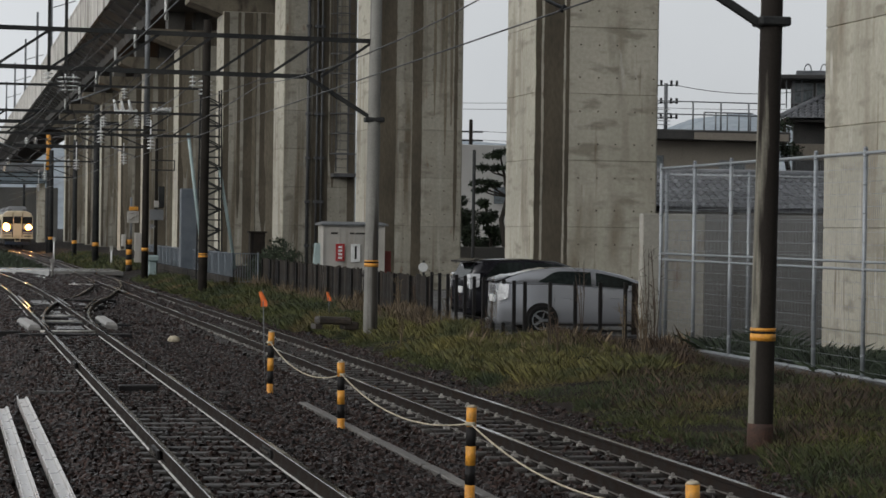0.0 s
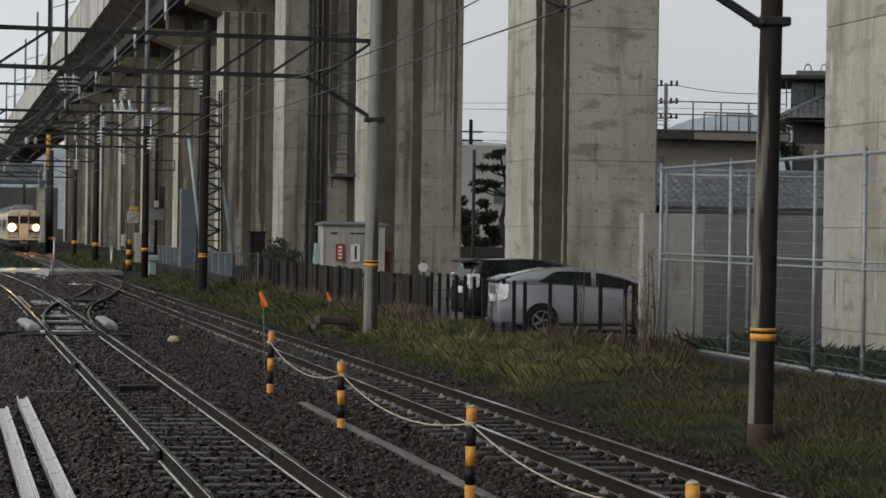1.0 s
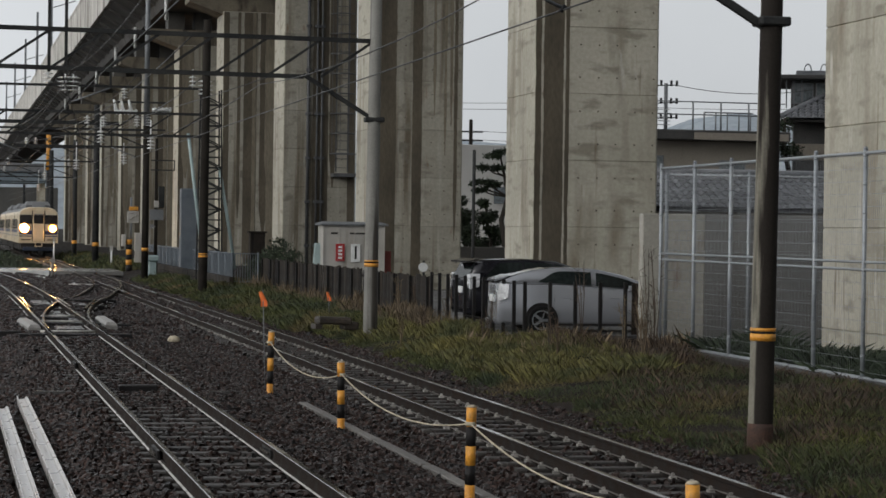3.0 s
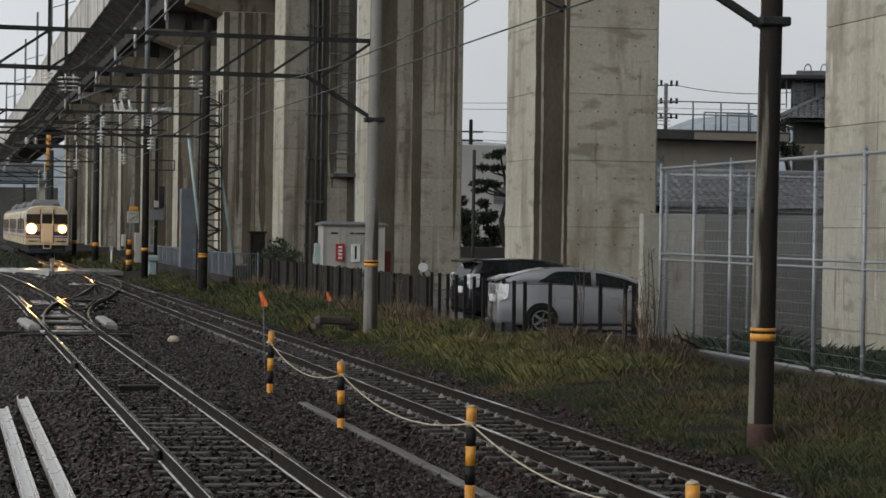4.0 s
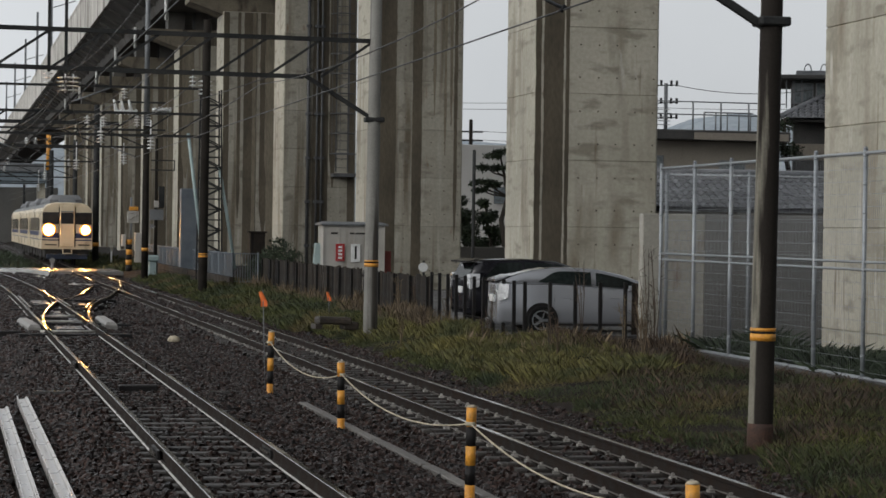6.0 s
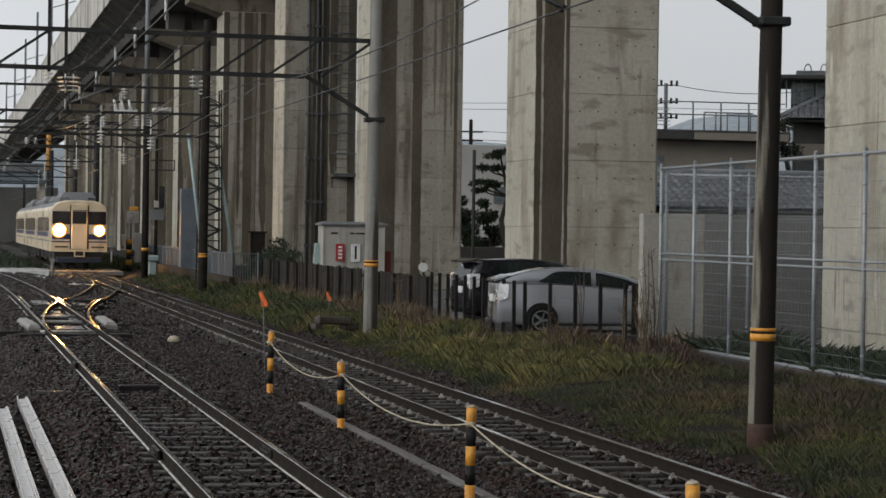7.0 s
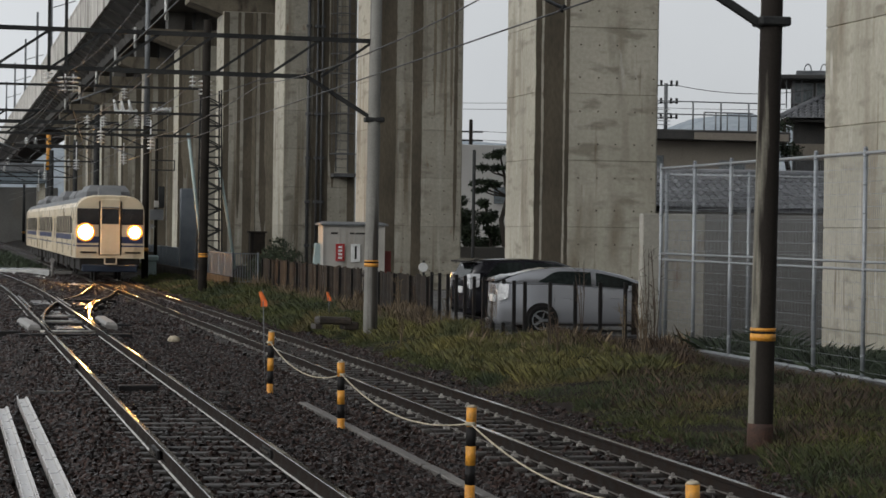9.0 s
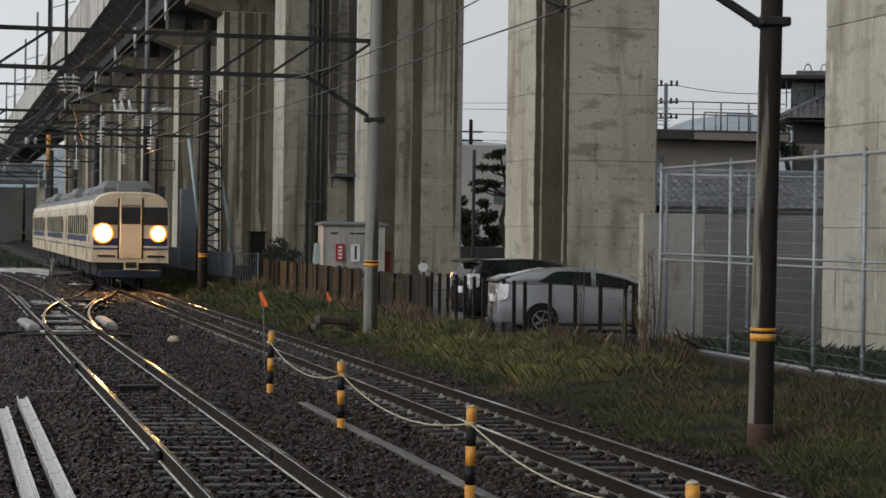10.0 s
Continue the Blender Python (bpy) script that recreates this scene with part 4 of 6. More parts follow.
def hut():
    h = thing("equipment_hut", "pale grey prefabricated railway equipment hut with signs", "equipment hut", pose(13.6, 82.0, 0.2))
    s = Solid()
    s.box(0, 2.32, 0, 1.1, -0.2, 2.36, bev=0.02)
    part("wall", s, M_HUT, h)
    s = Solid()
    s.hull([(x, y, z) for x in (-0.1, 2.42) for y in (-0.1, 1.2) for z in (2.36, 2.42)] + [(x, y, 2.5) for x in (0.1, 2.2) for y in (0.4, 0.8)])
    part("roof", s, M_GREYP, h, "low grey metal roof")
    for x in (0.0, 0.58, 1.16, 1.74, 2.26):
        s = Solid()
        s.box(x, x + 0.05, -0.03, 0.0, -0.1, 2.34)
        part("cover_strip", s, M_HUT, h)
    s = Solid()
    s.box(0.47, 0.80, -0.06, -0.032, 1.05, 1.68, bev=0.006)
    sign = part("sign_board", s, M_SIGNRED, h, "red enamel sign with white characters")
    for k in range(4):
        s = Solid()
        s.box(0.56, 0.71, -0.066, -0.061, 1.13 + 0.13 * k, 1.21 + 0.13 * k)
        part("character_bar", s, M_WHITE, sign)
    s = Solid()
    s.box(1.04, 1.38, -0.06, -0.032, 1.02, 1.68, bev=0.006)
    sign = part("sign_board", s, M_WHITE, h, "white enamel sign with a black line of characters")
    s = Solid()
    s.box(1.18, 1.25, -0.066, -0.061, 1.12, 1.6)
    part("character_bar", s, M_BLACK, sign)
    for x0, w in ((0.3, 0.25), (1.0, 0.55)):
        s = Solid()
        s.box(x0, x0 + w, -0.02, 0.0, 2.04, 2.10)
        part("vent_slot", s, M_BLACK, h)
    return h


hut()
s = Solid()
s.box(-0.14, 0.14, -0.12, 0.12, -0.2, 1.45, bev=0.03)
whole("red_box", s, M_DULLRED, "dull red upright box beside the equipment hut", "box", pose(16.12, 82.6, 0.18))
s = Solid()
s.box(-0.16, 0.2, -0.05, 0.05, -0.2, 1.75, bev=0.03)
whole("teal_board", s, M_TEAL, "pale teal board leaning beside the equipment hut", "board", pose(13.42, 82.6, 0.15, 0, 4, 0))
s = Solid()
s.box(-0.35, 0.35, -0.3, 0.3, -0.2, 2.0, bev=0.02)
s.box(-0.42, 0.42, -0.36, 0.36, 2.0, 2.08, bev=0.02)
whole("equipment_cabinet", s, M_PANEL, "dark brown trackside equipment cabinet", "cabinet", pose(14.15, 104.0, 0.18))


def panel_fence(points, h, label, mat_):
    f = thing("yard_fence", label, "fence")
    for (a, b) in zip(points, points[1:]):
        a, b = Vector(a), Vector(b)
        n = max(1, int((b - a).length / 2.0))
        for i in range(n + 1):
            q = a.lerp(b, i / n)
            s = Solid()
            s.tube([(q.x, q.y, -0.3), (q.x, q.y, h + 0.2)], 0.035, 8)
            part("post", s, mat_, f)
        for z in (0.3, h + 0.15):
            s = Solid()
            s.tube([(a.x, a.y, z), (b.x, b.y, z)], 0.025, 6)
            part("rail", s, mat_, f)
        s = Solid()
        d = (b - a).length
        for k in range(int(d / 0.1)):
            q = a.lerp(b, k * 0.1 / d)
            s.bar((q.x, q.y, 0.3), (q.x, q.y, h + 0.15), 0.02, 0.02)
        tagged(part("rod_rest", s, mat_, f), kind="stuff")


panel_fence([(11.1, 88.5), (11.1, 100.0)], 1.25, "blue-grey steel bar fence along the line", M_BLUEG)
panel_fence([(12.1, 88.5), (11.1, 88.5)], 1.25, "blue-grey steel bar fence closing the yard", M_BLUEG)
panel_fence([(11.6, 100.0), (11.6, 135.0)], 1.2, "grey bar fence beside the grass strip", M_BLUEG)


# ---- yard fittings further off ----
def steel_mast(x, y, h, r, label):
    z = float(ground_z(x, y))
    p = thing("steel_mast", label, "mast", pose(x, y, z), group="steel masts")
    s = Solid()
    s.tube([(0, 0, -0.3), (0, 0, h)], [r, r * 0.85], 12)
    part("shaft", s, M_STEELD, p)
    s = Solid()
    s.tube([(0, 0, 1.2), (0, 0, 1.45)], r + 0.006, 12)
    part("band", s, M_YELLOW, p, "faded yellow band")
    return p


def insulator(x, y, z, n=4, r=0.17, gap=0.13):
    """A stack on a beam, or one that hangs by its rod from the beam above."""
    s = Solid()
    s.tube([(x, y, z - gap * 0.6), (x, y, z + gap * n if z > 6 else 6.5)], 0.03, 6)
    for k in range(n):
        s.tube([(x, y, z + gap * k), (x, y, z + gap * k + 0.05)], [r, r * 0.5], 10)
    whole("insulator", s, M_WHITE, "white porcelain insulator stack on the overhead line", "insulator", group="insulators")


for x, y, h, r in ((9.7, 112, 9.5, 0.17), (9.75, 150, 10.5, 0.22), (9.6, 172, 9.0, 0.19), (9.7, 213, 9.5, 0.24), (-2.5, 150, 9.5, 0.18)):
    steel_mast(x, y, h, r, "dark round steel mast carrying overhead beams")
ym = thing("steel_mast", "dark round mast with a yellow sleeve on its upper part", "mast", pose(9.45, 213.4, -0.1), group="steel masts")
s = Solid()
s.tube([(0, 0, -0.3), (0, 0, 7.6)], [0.2, 0.18], 10)
part("shaft", s, M_STEELD, ym)
s = Solid()
s.tube([(0, 0, 7.6), (0, 0, 10.9)], 0.22, 10)
part("sleeve", s, M_YELLOW, ym, "dull yellow sleeve")
tall = thing("steel_mast", "tall grey steel feeder mast above the beams", "mast", pose(9.35, 108, -0.1), group="steel masts")
s = Solid()
s.tube([(0, 0, 7.3), (0, 0, 15.5)], [0.13, 0.11], 10)
part("upper_shaft", s, M_GREYP, tall, "grey steel upper shaft")
s = Solid()
s.tube([(0, 0, -0.3), (0, 0, 7.3)], [0.17, 0.15], 12)
part("shaft", s, M_POLED, tall, "blackened lower shaft")
s = Solid()
s.tube([(0, 0, 1.35), (0, 0, 1.5)], 0.176, 12)
part("band", s, M_YELLOW, tall, "faded yellow band")
eq = thing("equipment_pole", "thin dark pole with a grey plate and bracket beside the crossing", "equipment pole", pose(10.76, 118, 0))
s = Solid()
s.tube([(0, 0, -0.3), (0, 0, 7.0)], [0.1, 0.075], 10)
part("shaft", s, M_POLED, eq)
s = Solid()
s.box(-0.34, 0.38, -0.2, -0.13, 2.75, 3.3, bev=0.02)
part("plate", s, M_GREYP, eq, "grey painted plate")
s = Solid()
s.box(-0.12, 0.14, -0.2, -0.1, 3.4, 3.75, bev=0.03)
part("junction_box", s, M_HUT, eq, "pale junction box")
s = Solid()
s.box(0.12, 0.42, -0.2, 0.15, 3.4, 4.5, bev=0.03)
part("cable_box", s, M_STEELD, eq)
s = Solid()
for z in (5.35, 5.85):
    s.bar((-0.3, -0.1, z), (0.95, -0.1, z), 0.06, 0.06)
s.bar((0.92, -0.1, 5.35), (0.92, -0.1, 5.85), 0.06, 0.06)
part("bracket", s, M_STEELD, eq)
s = Solid()
s.tube([(-0.22, -0.2, 2.42), (-0.22, -0.26, 2.42)], 0.12, 14)
s.bar((-0.22, -0.18, 2.42), (0.0, -0.05, 2.42), 0.04, 0.04)
part("reflector", s, M_CHROME, eq, "small round shiny reflector")
for k, z in enumerate((7.1, 8.4, 9.8)):
    s = Solid()
    s.bar((-1.4, 0, z), (0.9, 0, z), 0.08, 0.08)
    part("cross_arm", s, M_STEELD, tall)
for y, z0, z1, xa in ((112, 6.3, 7.15, -7), (150, 6.6, 7.5, -8), (172, 6.0, 6.8, -8), (213, 6.4, 7.2, -8), (130, 8.2, 8.3, -2)):
    portal(y, xa, 9.7, z0, z1, 8, "dark steel lattice beam carrying overhead wires", mirror=False)
s = Solid()
s.bar((-9, 87.2, 7.75), (9.9, 87.2, 7.75), 0.09, 0.09)
whole("feeder_beam", s, M_STEELD, "thin dark steel feeder beam with insulators", "feeder beam")
for x, r in ((9.78, 0.3), (4.45, 0.33), (4.75, 0.3), (3.8, 0.2), (9.3, 0.16)):
    insulator(x, 87.2, 7.55 if r > 0.25 else 7.85, 4, r, 0.16)
for x, z, n in ((7.9, 8.0, 3), (8.25, 7.95, 3), (8.6, 8.0, 3)):
    s = Solid()
    s.tube([(x, 107.8, z - 0.15), (x - 0.12, 107.8, z + 0.4)], [0.09, 0.05], 8)
    whole("pin_insulator", s, M_WHITE, "white porcelain pin insulator on a cross-arm", "insulator", group="pin insulators")
for xa, xb, z in ((7.8, 8.9, 7.82), (9.6, 10.5, 7.95)):
    s = Solid()
    s.tube([(xa, 107.8, z), (xb, 107.8, z)], 0.09, 8)
    for x in np.arange(xa + 0.1, xb, 0.18):
        s.tube([(x, 107.8, z), (x + 0.05, 107.8, z)], 0.14, 8)
    whole("strain_insulator", s, M_WHITE, "white horizontal strain insulator on a feeder mast", "insulator", group="strain insulators")
for x, y, z in ((6.3, 112, 5.2), (6.8, 112, 7.3), (7.6, 112, 7.3), (8.6, 112, 5.5), (9.4, 108, 7.2), (8.9, 108, 7.2), (8.3, 108, 8.5), (5.2, 150, 7.6), (5.8, 150, 7.6), (6.4, 150, 5.4), (4.6, 172, 6.9), (6.9, 172, 5.0), (9.1, 172, 6.9), (5.4, 213, 7.3), (7.7, 87, 5.4), (5.8, 87, 5.6)):
    insulator(x, y, z)
for x in (2.28, 2.66):
    s = Solid()
    s.bar((x, 51.9, 5.9), (x, 51.9, 9.4), 0.07, 0.07)
    whole("drop_post", s, M_STEELD, "thin dark steel post standing on the lattice beam", "drop post", group="drop posts")


def pull_off(x, y, z, dx, rise):
    p = thing("pull_off_arm", "slanted steel arm holding the contact wire", "pull-off arm", group="pull-off arms")
    s = Solid()
    s.tube([(x, y, z), (x + dx, y, z + rise)], 0.022, 6)
    part("arm", s, M_GREYP, p)
    s = Solid()
    s.tube([(x - 0.03, y, z - 0.04), (x + 0.03, y, z + 0.03)], 0.03, 6)
    part("clamp", s, M_STEELD, p)
    s = Solid()
    s.bar((x + dx, y, z + rise), (x + dx, y, 6.0), 0.05, 0.05)
    part("hanger", s, M_STEELD, p)


pull_off(XR, 25.8, 5.08, -0.62, 0.28)
pull_off(XL, 51.9, 5.22, 0.9, 0.35)
pull_off(XR, 87.0, 5.08, -0.9, 0.35)
pull_off(XL, 87.0, 5.22, -0.9, 0.35)
s = Solid()
s.box(9.65 - 0.12, 9.65 + 0.26, 25.62, 25.98, 4.95, 5.06, bev=0.02)
whole("pole_clamp", s, M_STEELD, "dark steel clamp band bolted round the concrete pole", "pole clamp")
s = Solid()
s.box(9.55, 10.0, 51.75, 52.05, 4.93, 5.05, bev=0.02)
whole("pole_clamp", s, M_STEELD, "dark steel clamp band bolted round the concrete pole", "pole clamp")
# feeder and return wires along the line
for x, z, y0 in ((9.4, 8.0, 87), (9.8, 8.3, 87), (4.2, 8.1, 87), (8.4, 8.6, 108), (7.9, 7.2, 108), (9.2, 9.9, 108), (3.6, 7.0, 52), (5.6, 6.9, 52), (0.6, 7.0, 52)):
    wire([(x, y0, z), (x - 0.3, y0 + 60, z + 0.2), (x - 0.5, y0 + 160, z)], 0.016, "thin dark feeder wire along the line", 0.5)
wire([(XR + 0.4, 51.9, 6.0), (3.4, 112, 6.4), (XL, 150, 5.4)], 0.012, "thin dark wire crossing between the tracks", 0.25)
wire([(XL - 0.2, 51.9, 5.9), (XR, 112, 5.4)], 0.012, "thin dark wire crossing between the tracks", 0.2)


def lattice_tower(x, y, h, w):
    z = float(ground_z(x, y))
    t = thing("lattice_tower", "dark steel lattice tower with slanting grey stay pipes", "lattice tower", pose(x, y, z))
    for sx in (-1, 1):
        for sy in (-1, 1):
            s = Solid()
            s.bar((sx * w, sy * w, -0.2), (sx * w * 0.8, sy * w * 0.8, h), 0.07, 0.07)
            part("leg", s, M_STEELD, t)
    n = int(h / 0.45)
    for k in range(n):
        for sy in (-1, 1):
            s = Solid()
            d = 1 if k % 2 else -1
            s.bar((d * w * 0.9, sy * w * 0.88, k * 0.45), (-d * w * 0.9, sy * w * 0.88, k * 0.45 + 0.45), 0.085, 0.05)
            s.bar((-w * 0.9, sy * w * 0.88, k * 0.45), (w * 0.9, sy * w * 0.88, k * 0.45), 0.05, 0.05)
            part("lacing", s, M_STEELD, t)
    for dx, top in ((-1, 6.4), (0.35, 5.0)):
        s = Solid()
        s.tube([(dx + 0.75, -0.35, 0.6), (dx, -0.35, top)], 0.07, 8)
        part("stay_pipe", s, M_TEAL, t, "pale blue-grey stay pipe")


lattice_tower(11.2, 97.5, 8.3, 0.5)
s = Solid()
s.box(-0.4, 0.4, -0.3, 0.3, -0.3, 4.1, bev=0.03)
whole("equipment_cabinet", s, M_BLUEG, "tall blue-grey steel cabinet behind the fence", "cabinet", pose(11.4, 108.0, 0.15))


def ladder(x, y, z0, z1):
    l = thing("caged_ladder", "dark steel caged ladder fixed to a viaduct pier", "ladder")
    for dx in (-0.3, 0.3):
        s = Solid()
        s.bar((x + dx, y, z0), (x + dx, y, z1), 0.06, 0.06)
        part("stile", s, M_LADDER, l)
    z = z0 + 0.2
    while z < z1:
        s = Solid()
        s.bar((x - 0.3, y, z), (x + 0.3, y, z), 0.03, 0.03)
        part("rung", s, M_LADDER, l)
        z += 0.45
    z = z0 + 0.9
    while z < z1:
        s = Solid()
        s.tube([(x + 0.62 * math.cos(a), y - 0.1 - 0.7 * math.sin(a), z) for a in np.linspace(0, math.pi, 9)], 0.035, 5)
        part("hoop", s, M_LADDER, l)
        z += 1.0
    for a in (0.4, 1.2, 1.94, 2.74):
        s = Solid()
        q = (x + 0.62 * math.cos(a), y - 0.1 - 0.7 * math.sin(a))
        s.bar((*q, z0 + 0.9), (*q, z1), 0.04, 0.02)
        part("cage_strip", s, M_LADDER, l)
    s = Solid()
    s.box(x - 0.55, x + 0.6, y - 0.9, y, z0 - 0.28, z0 - 0.1, bev=0.02)
    part("landing", s, M_LADDER, l)
    s = Solid()
    s.bar((x - 0.55, y - 0.85, z0 + 0.85), (x + 0.6, y - 0.85, z0 + 0.85), 0.05, 0.05)
    part("landing_rail", s, M_LADDER, l)


ladder(19.5, 112.19, 5.3, 15.4)
for k, (x, z0, z1) in enumerate(((17.75, 0.2, 15.0), (18.2, 0.2, 15.0), (18.45, 0.2, 15.0))):
    s = Solid()
    s.tube([(x, 112.1, z0), (x, 112.1, z1)], 0.05 + 0.03 * (k == 0), 8)
    for z in np.arange(1.5, 15, 2.2):
        s.box(x - 0.12, x + 0.12, 112.0, 112.2, z, z + 0.14)
    whole("pier_conduit", s, M_LADDER, "dark conduit pipe clipped to a viaduct pier", "conduit", group="pier conduits")
# green-grey bollard box, crossing gear, markers
b = thing("trackside_bollard", "pale teal capped trackside equipment bollard", "bollard", pose(10.2, 113.4, -0.1))
s = Solid()
s.box(-0.19, 0.19, -0.19, 0.19, -0.2, 0.78, bev=0.03)
part("column", s, M_TEAL, b)
s = Solid()
s.box(-0.29, 0.29, -0.29, 0.29, 0.78, 1.08, bev=0.06)
part("cap", s, M_TEAL, b)

s = Solid()
s.box(-40, 9.2, -3.0, 5.0, -0.2, 0.0, bev=0.01)
M_ROADW = mat("wet_crossing_surface", (0.12, 0.118, 0.112), (0.20, 0.195, 0.185), 0.22, scale=0.8, fine=20, grain=0.15, bump=0.05, rvar=0.05, spec=0.8)
tagged(part("road", s, M_ROADW, at=pose(0, 122.0, 0.03)), "wet shining road surface of a level crossing", "road", kind="structure")


cb = thing("crossing_board", "long white board beside the level crossing with a short post", "crossing board", pose(0, 112.0, 0))
s = Solid()
s.box(-6.0, 5.05, -0.1, 0.1, -0.10, 0.22, bev=0.02)
part("board", s, M_WHITE, cb)
s = Solid()
s.tube([(5.2, 0, -0.3), (5.2, 0, 0.62)], 0.07, 10)
part("post", s, M_HUTG, cb)
s = Solid()
s.tube([(5.2, -0.08, 0.70), (5.2, 0.08, 0.70)], 0.12, 12)
part("round_head", s, M_HUTG, cb, "small round grey head")


def crossing_gear(x, y):
    z = 0.0
    p = thing("crossing_signal", "level crossing post with yellow and black stripes and sign", "crossing signal", pose(x, y, z))
    for k in range(6):
        s = Solid()
        s.tube([(0, 0, 0.28 * k - 0.1 * (k == 0)), (0, 0, 0.28 * (k + 1))], 0.17, 14)
        part("stripe_sleeve", s, M_YELLOW if k % 2 else M_BLACK, p)
    s = Solid()
    s.tube([(0.1, 0, 1.6), (0.1, 0, 4.0)], 0.06, 10)
    part("upper_post", s, M_GREYP, p)
    s = Solid()
    s.box(-0.12, 0.52, -0.12, -0.04, 2.6, 3.25, bev=0.02)
    part("sign_board", s, M_HUT, p)
    s = Solid()
    s.bar((-0.02, -0.13, 2.75), (0.42, -0.13, 3.02), 0.1, 0.012)
    s.bar((0.0, -0.13, 3.1), (0.36, -0.13, 3.14), 0.05, 0.012)
    part("sign_bars", s, M_UNDERD, p, "dark printed bars")
    s = Solid()
    s.box(-0.02, 0.48, -0.12, -0.04, 3.28, 3.5, bev=0.02)
    part("sign_board", s, M_YELLOW, p, "yellow sign board")
    s = Solid()
    s.box(-0.42, -0.18, -0.2, 0.2, 1.3, 1.95, bev=0.03)
    part("relay_box", s, M_HUT, p)
    s = Solid()
    s.box(0.3, 0.85, -0.2, 0.2, 0.4, 2.05, bev=0.03)
    part("relay_cabinet", s, M_HUT, p)
    s = Solid()
    s.bar((0.2, 0, 0.9), (3.4, 0.4, 0.75), 0.25, 0.3)
    part("barrier_housing", s, M_UNDERD, p, "dark barrier drive housing")


M_UNDERD = mat("dark_machine_paint", (0.03, 0.025, 0.02), (0.06, 0.045, 0.035), 0.6, scale=3, fine=30)
crossing_gear(10.03, 126.0)
for x, y, h in ((10.0, 139, 1.1), (8.0, 170, 1.5), (11.65, 112, 0.8)):
    p = thing("marker_post", "short white marker post beside the railway", "marker post", pose(x, y, float(ground_z(x, y))), group="white marker posts")
    s = Solid()
    s.tube([(0, 0, -0.2), (0, 0, h)], 0.055, 8)
    part("stake", s, M_WHITE, p)
    s = Solid()
    s.box(-0.1, 0.1, -0.05, 0.05, h - 0.1, h + 0.25, bev=0.02)
    part("plate", s, M_HUT, p)
s = Solid()
s.tube([(0, 0, -0.2), (0, 0, 4.6)], 0.05, 8)
whole("sign_pole", s, M_STEELD, "thin dark steel pole beside a pier", "pole", pose(15.15, 64.5, 0.2))
s = Solid()
s.tube([(0, 0, 0), (0, -0.05, 0)], 0.125, 16)
whole("round_sign", s, M_WHITE, "small round white sign on the fence", "sign", pose(12.75, 60.2, 1.42))
s = Solid()
s.tube([(12.78, 60.25, 0.1), (12.78, 60.25, 1.6)], 0.03, 8)
whole("sign_stake", s, M_STEELD, "thin dark stake holding a round sign", "stake")
s = Solid()
s.box(-0.55, 0.3, -0.18, 0.18, -0.08, 0.1, bev=0.04)
s.box(-0.62, -0.45, -0.2, 0.2, -0.2, -0.08, bev=0.01)
s.box(0.1, 0.5, -0.12, 0.2, -0.2, 0.0, bev=0.04)
whole("timber_stack", s, M_UNDERD, "old dark timber beam lying in the grass", "timber", pose(9.25, 53.4, 0.22, 0, 2, 8))


# low retaining wall of old timbers beside the grass strip
rw = thing("timber_retaining_wall", "low dark retaining wall of old timbers along the line", "retaining wall")
yy = 87.5
while yy < 122:
    for k in range(3):
        s = Solid()
        s.box(10.85, 11.02, yy, yy + 2.17, -0.3 + 0.27 * k, -0.04 + 0.27 * k, bev=0.015)
        part("timber", s, M_PANEL, rw)
    yy += 2.2

# ---- overbridge far along the line ----
M_STEELBLUE = mat("faded_blue_bridge_steel", (0.13, 0.17, 0.20), (0.19, 0.23, 0.26), 0.6, 0.1, scale=0.4, fine=6, grain=0.1)
br = thing("road_overbridge", "faded blue-grey steel road bridge crossing over the railway", "bridge", pose(0, 300, 0))
s = Solid()
s.box(-80, 13.0, 0, 8, 7.8, 9.3, bev=0.05)
part("girder", s, M_STEELBLUE, br)
s = Solid()
s.box(-80, 13.0, -0.3, 0.0, 9.3, 10.4, bev=0.05)
part("guard_wall", s, M_GREYP, br)
for x in (-24, -10, -1.5, 3.0, 12.5):
    s = Solid()
    s.box(x - 0.45, x + 0.45, 1, 7, -0.5, 7.8, bev=0.05)
    part("bridge_pier", s, M_CONC, br)

# low wall, sheds and poles under the bridge
M_FARW = mat("far_grey_wall", (0.07, 0.07, 0.066), (0.12, 0.118, 0.112), 0.85, scale=0.2, fine=4, grain=0.1, stain=(0.1, 0.095, 0.085), stain_scale=(0.3, 0.3, 0.1))
s = Solid()
s.box(-60, 16.5, 0, 6, -0.5, 7.9, bev=0.05)
whole("far_building", s, M_FARW, "grey industrial building far along the line", "building", pose(0, 340, 0))
for k, x in enumerate((-9.0, -5.5, -2.0, 0.5, 2.2, 3.9, 10.6)):
    steel_mast(x, 240 + 12 * k, 8.5, 0.2, "dark round steel mast far along the line")
for k, x in enumerate((-4.0, -0.6, 2.6)):
    s = Solid()
    s.box(x, x + 1.6, -0.1, 0.1, 1.0, 4.6, bev=0.02)
    whole("far_door", s, M_GREYP, "grey shutter of a far industrial building", "shutter", pose(0, 339.95, 0), group="far shutters")

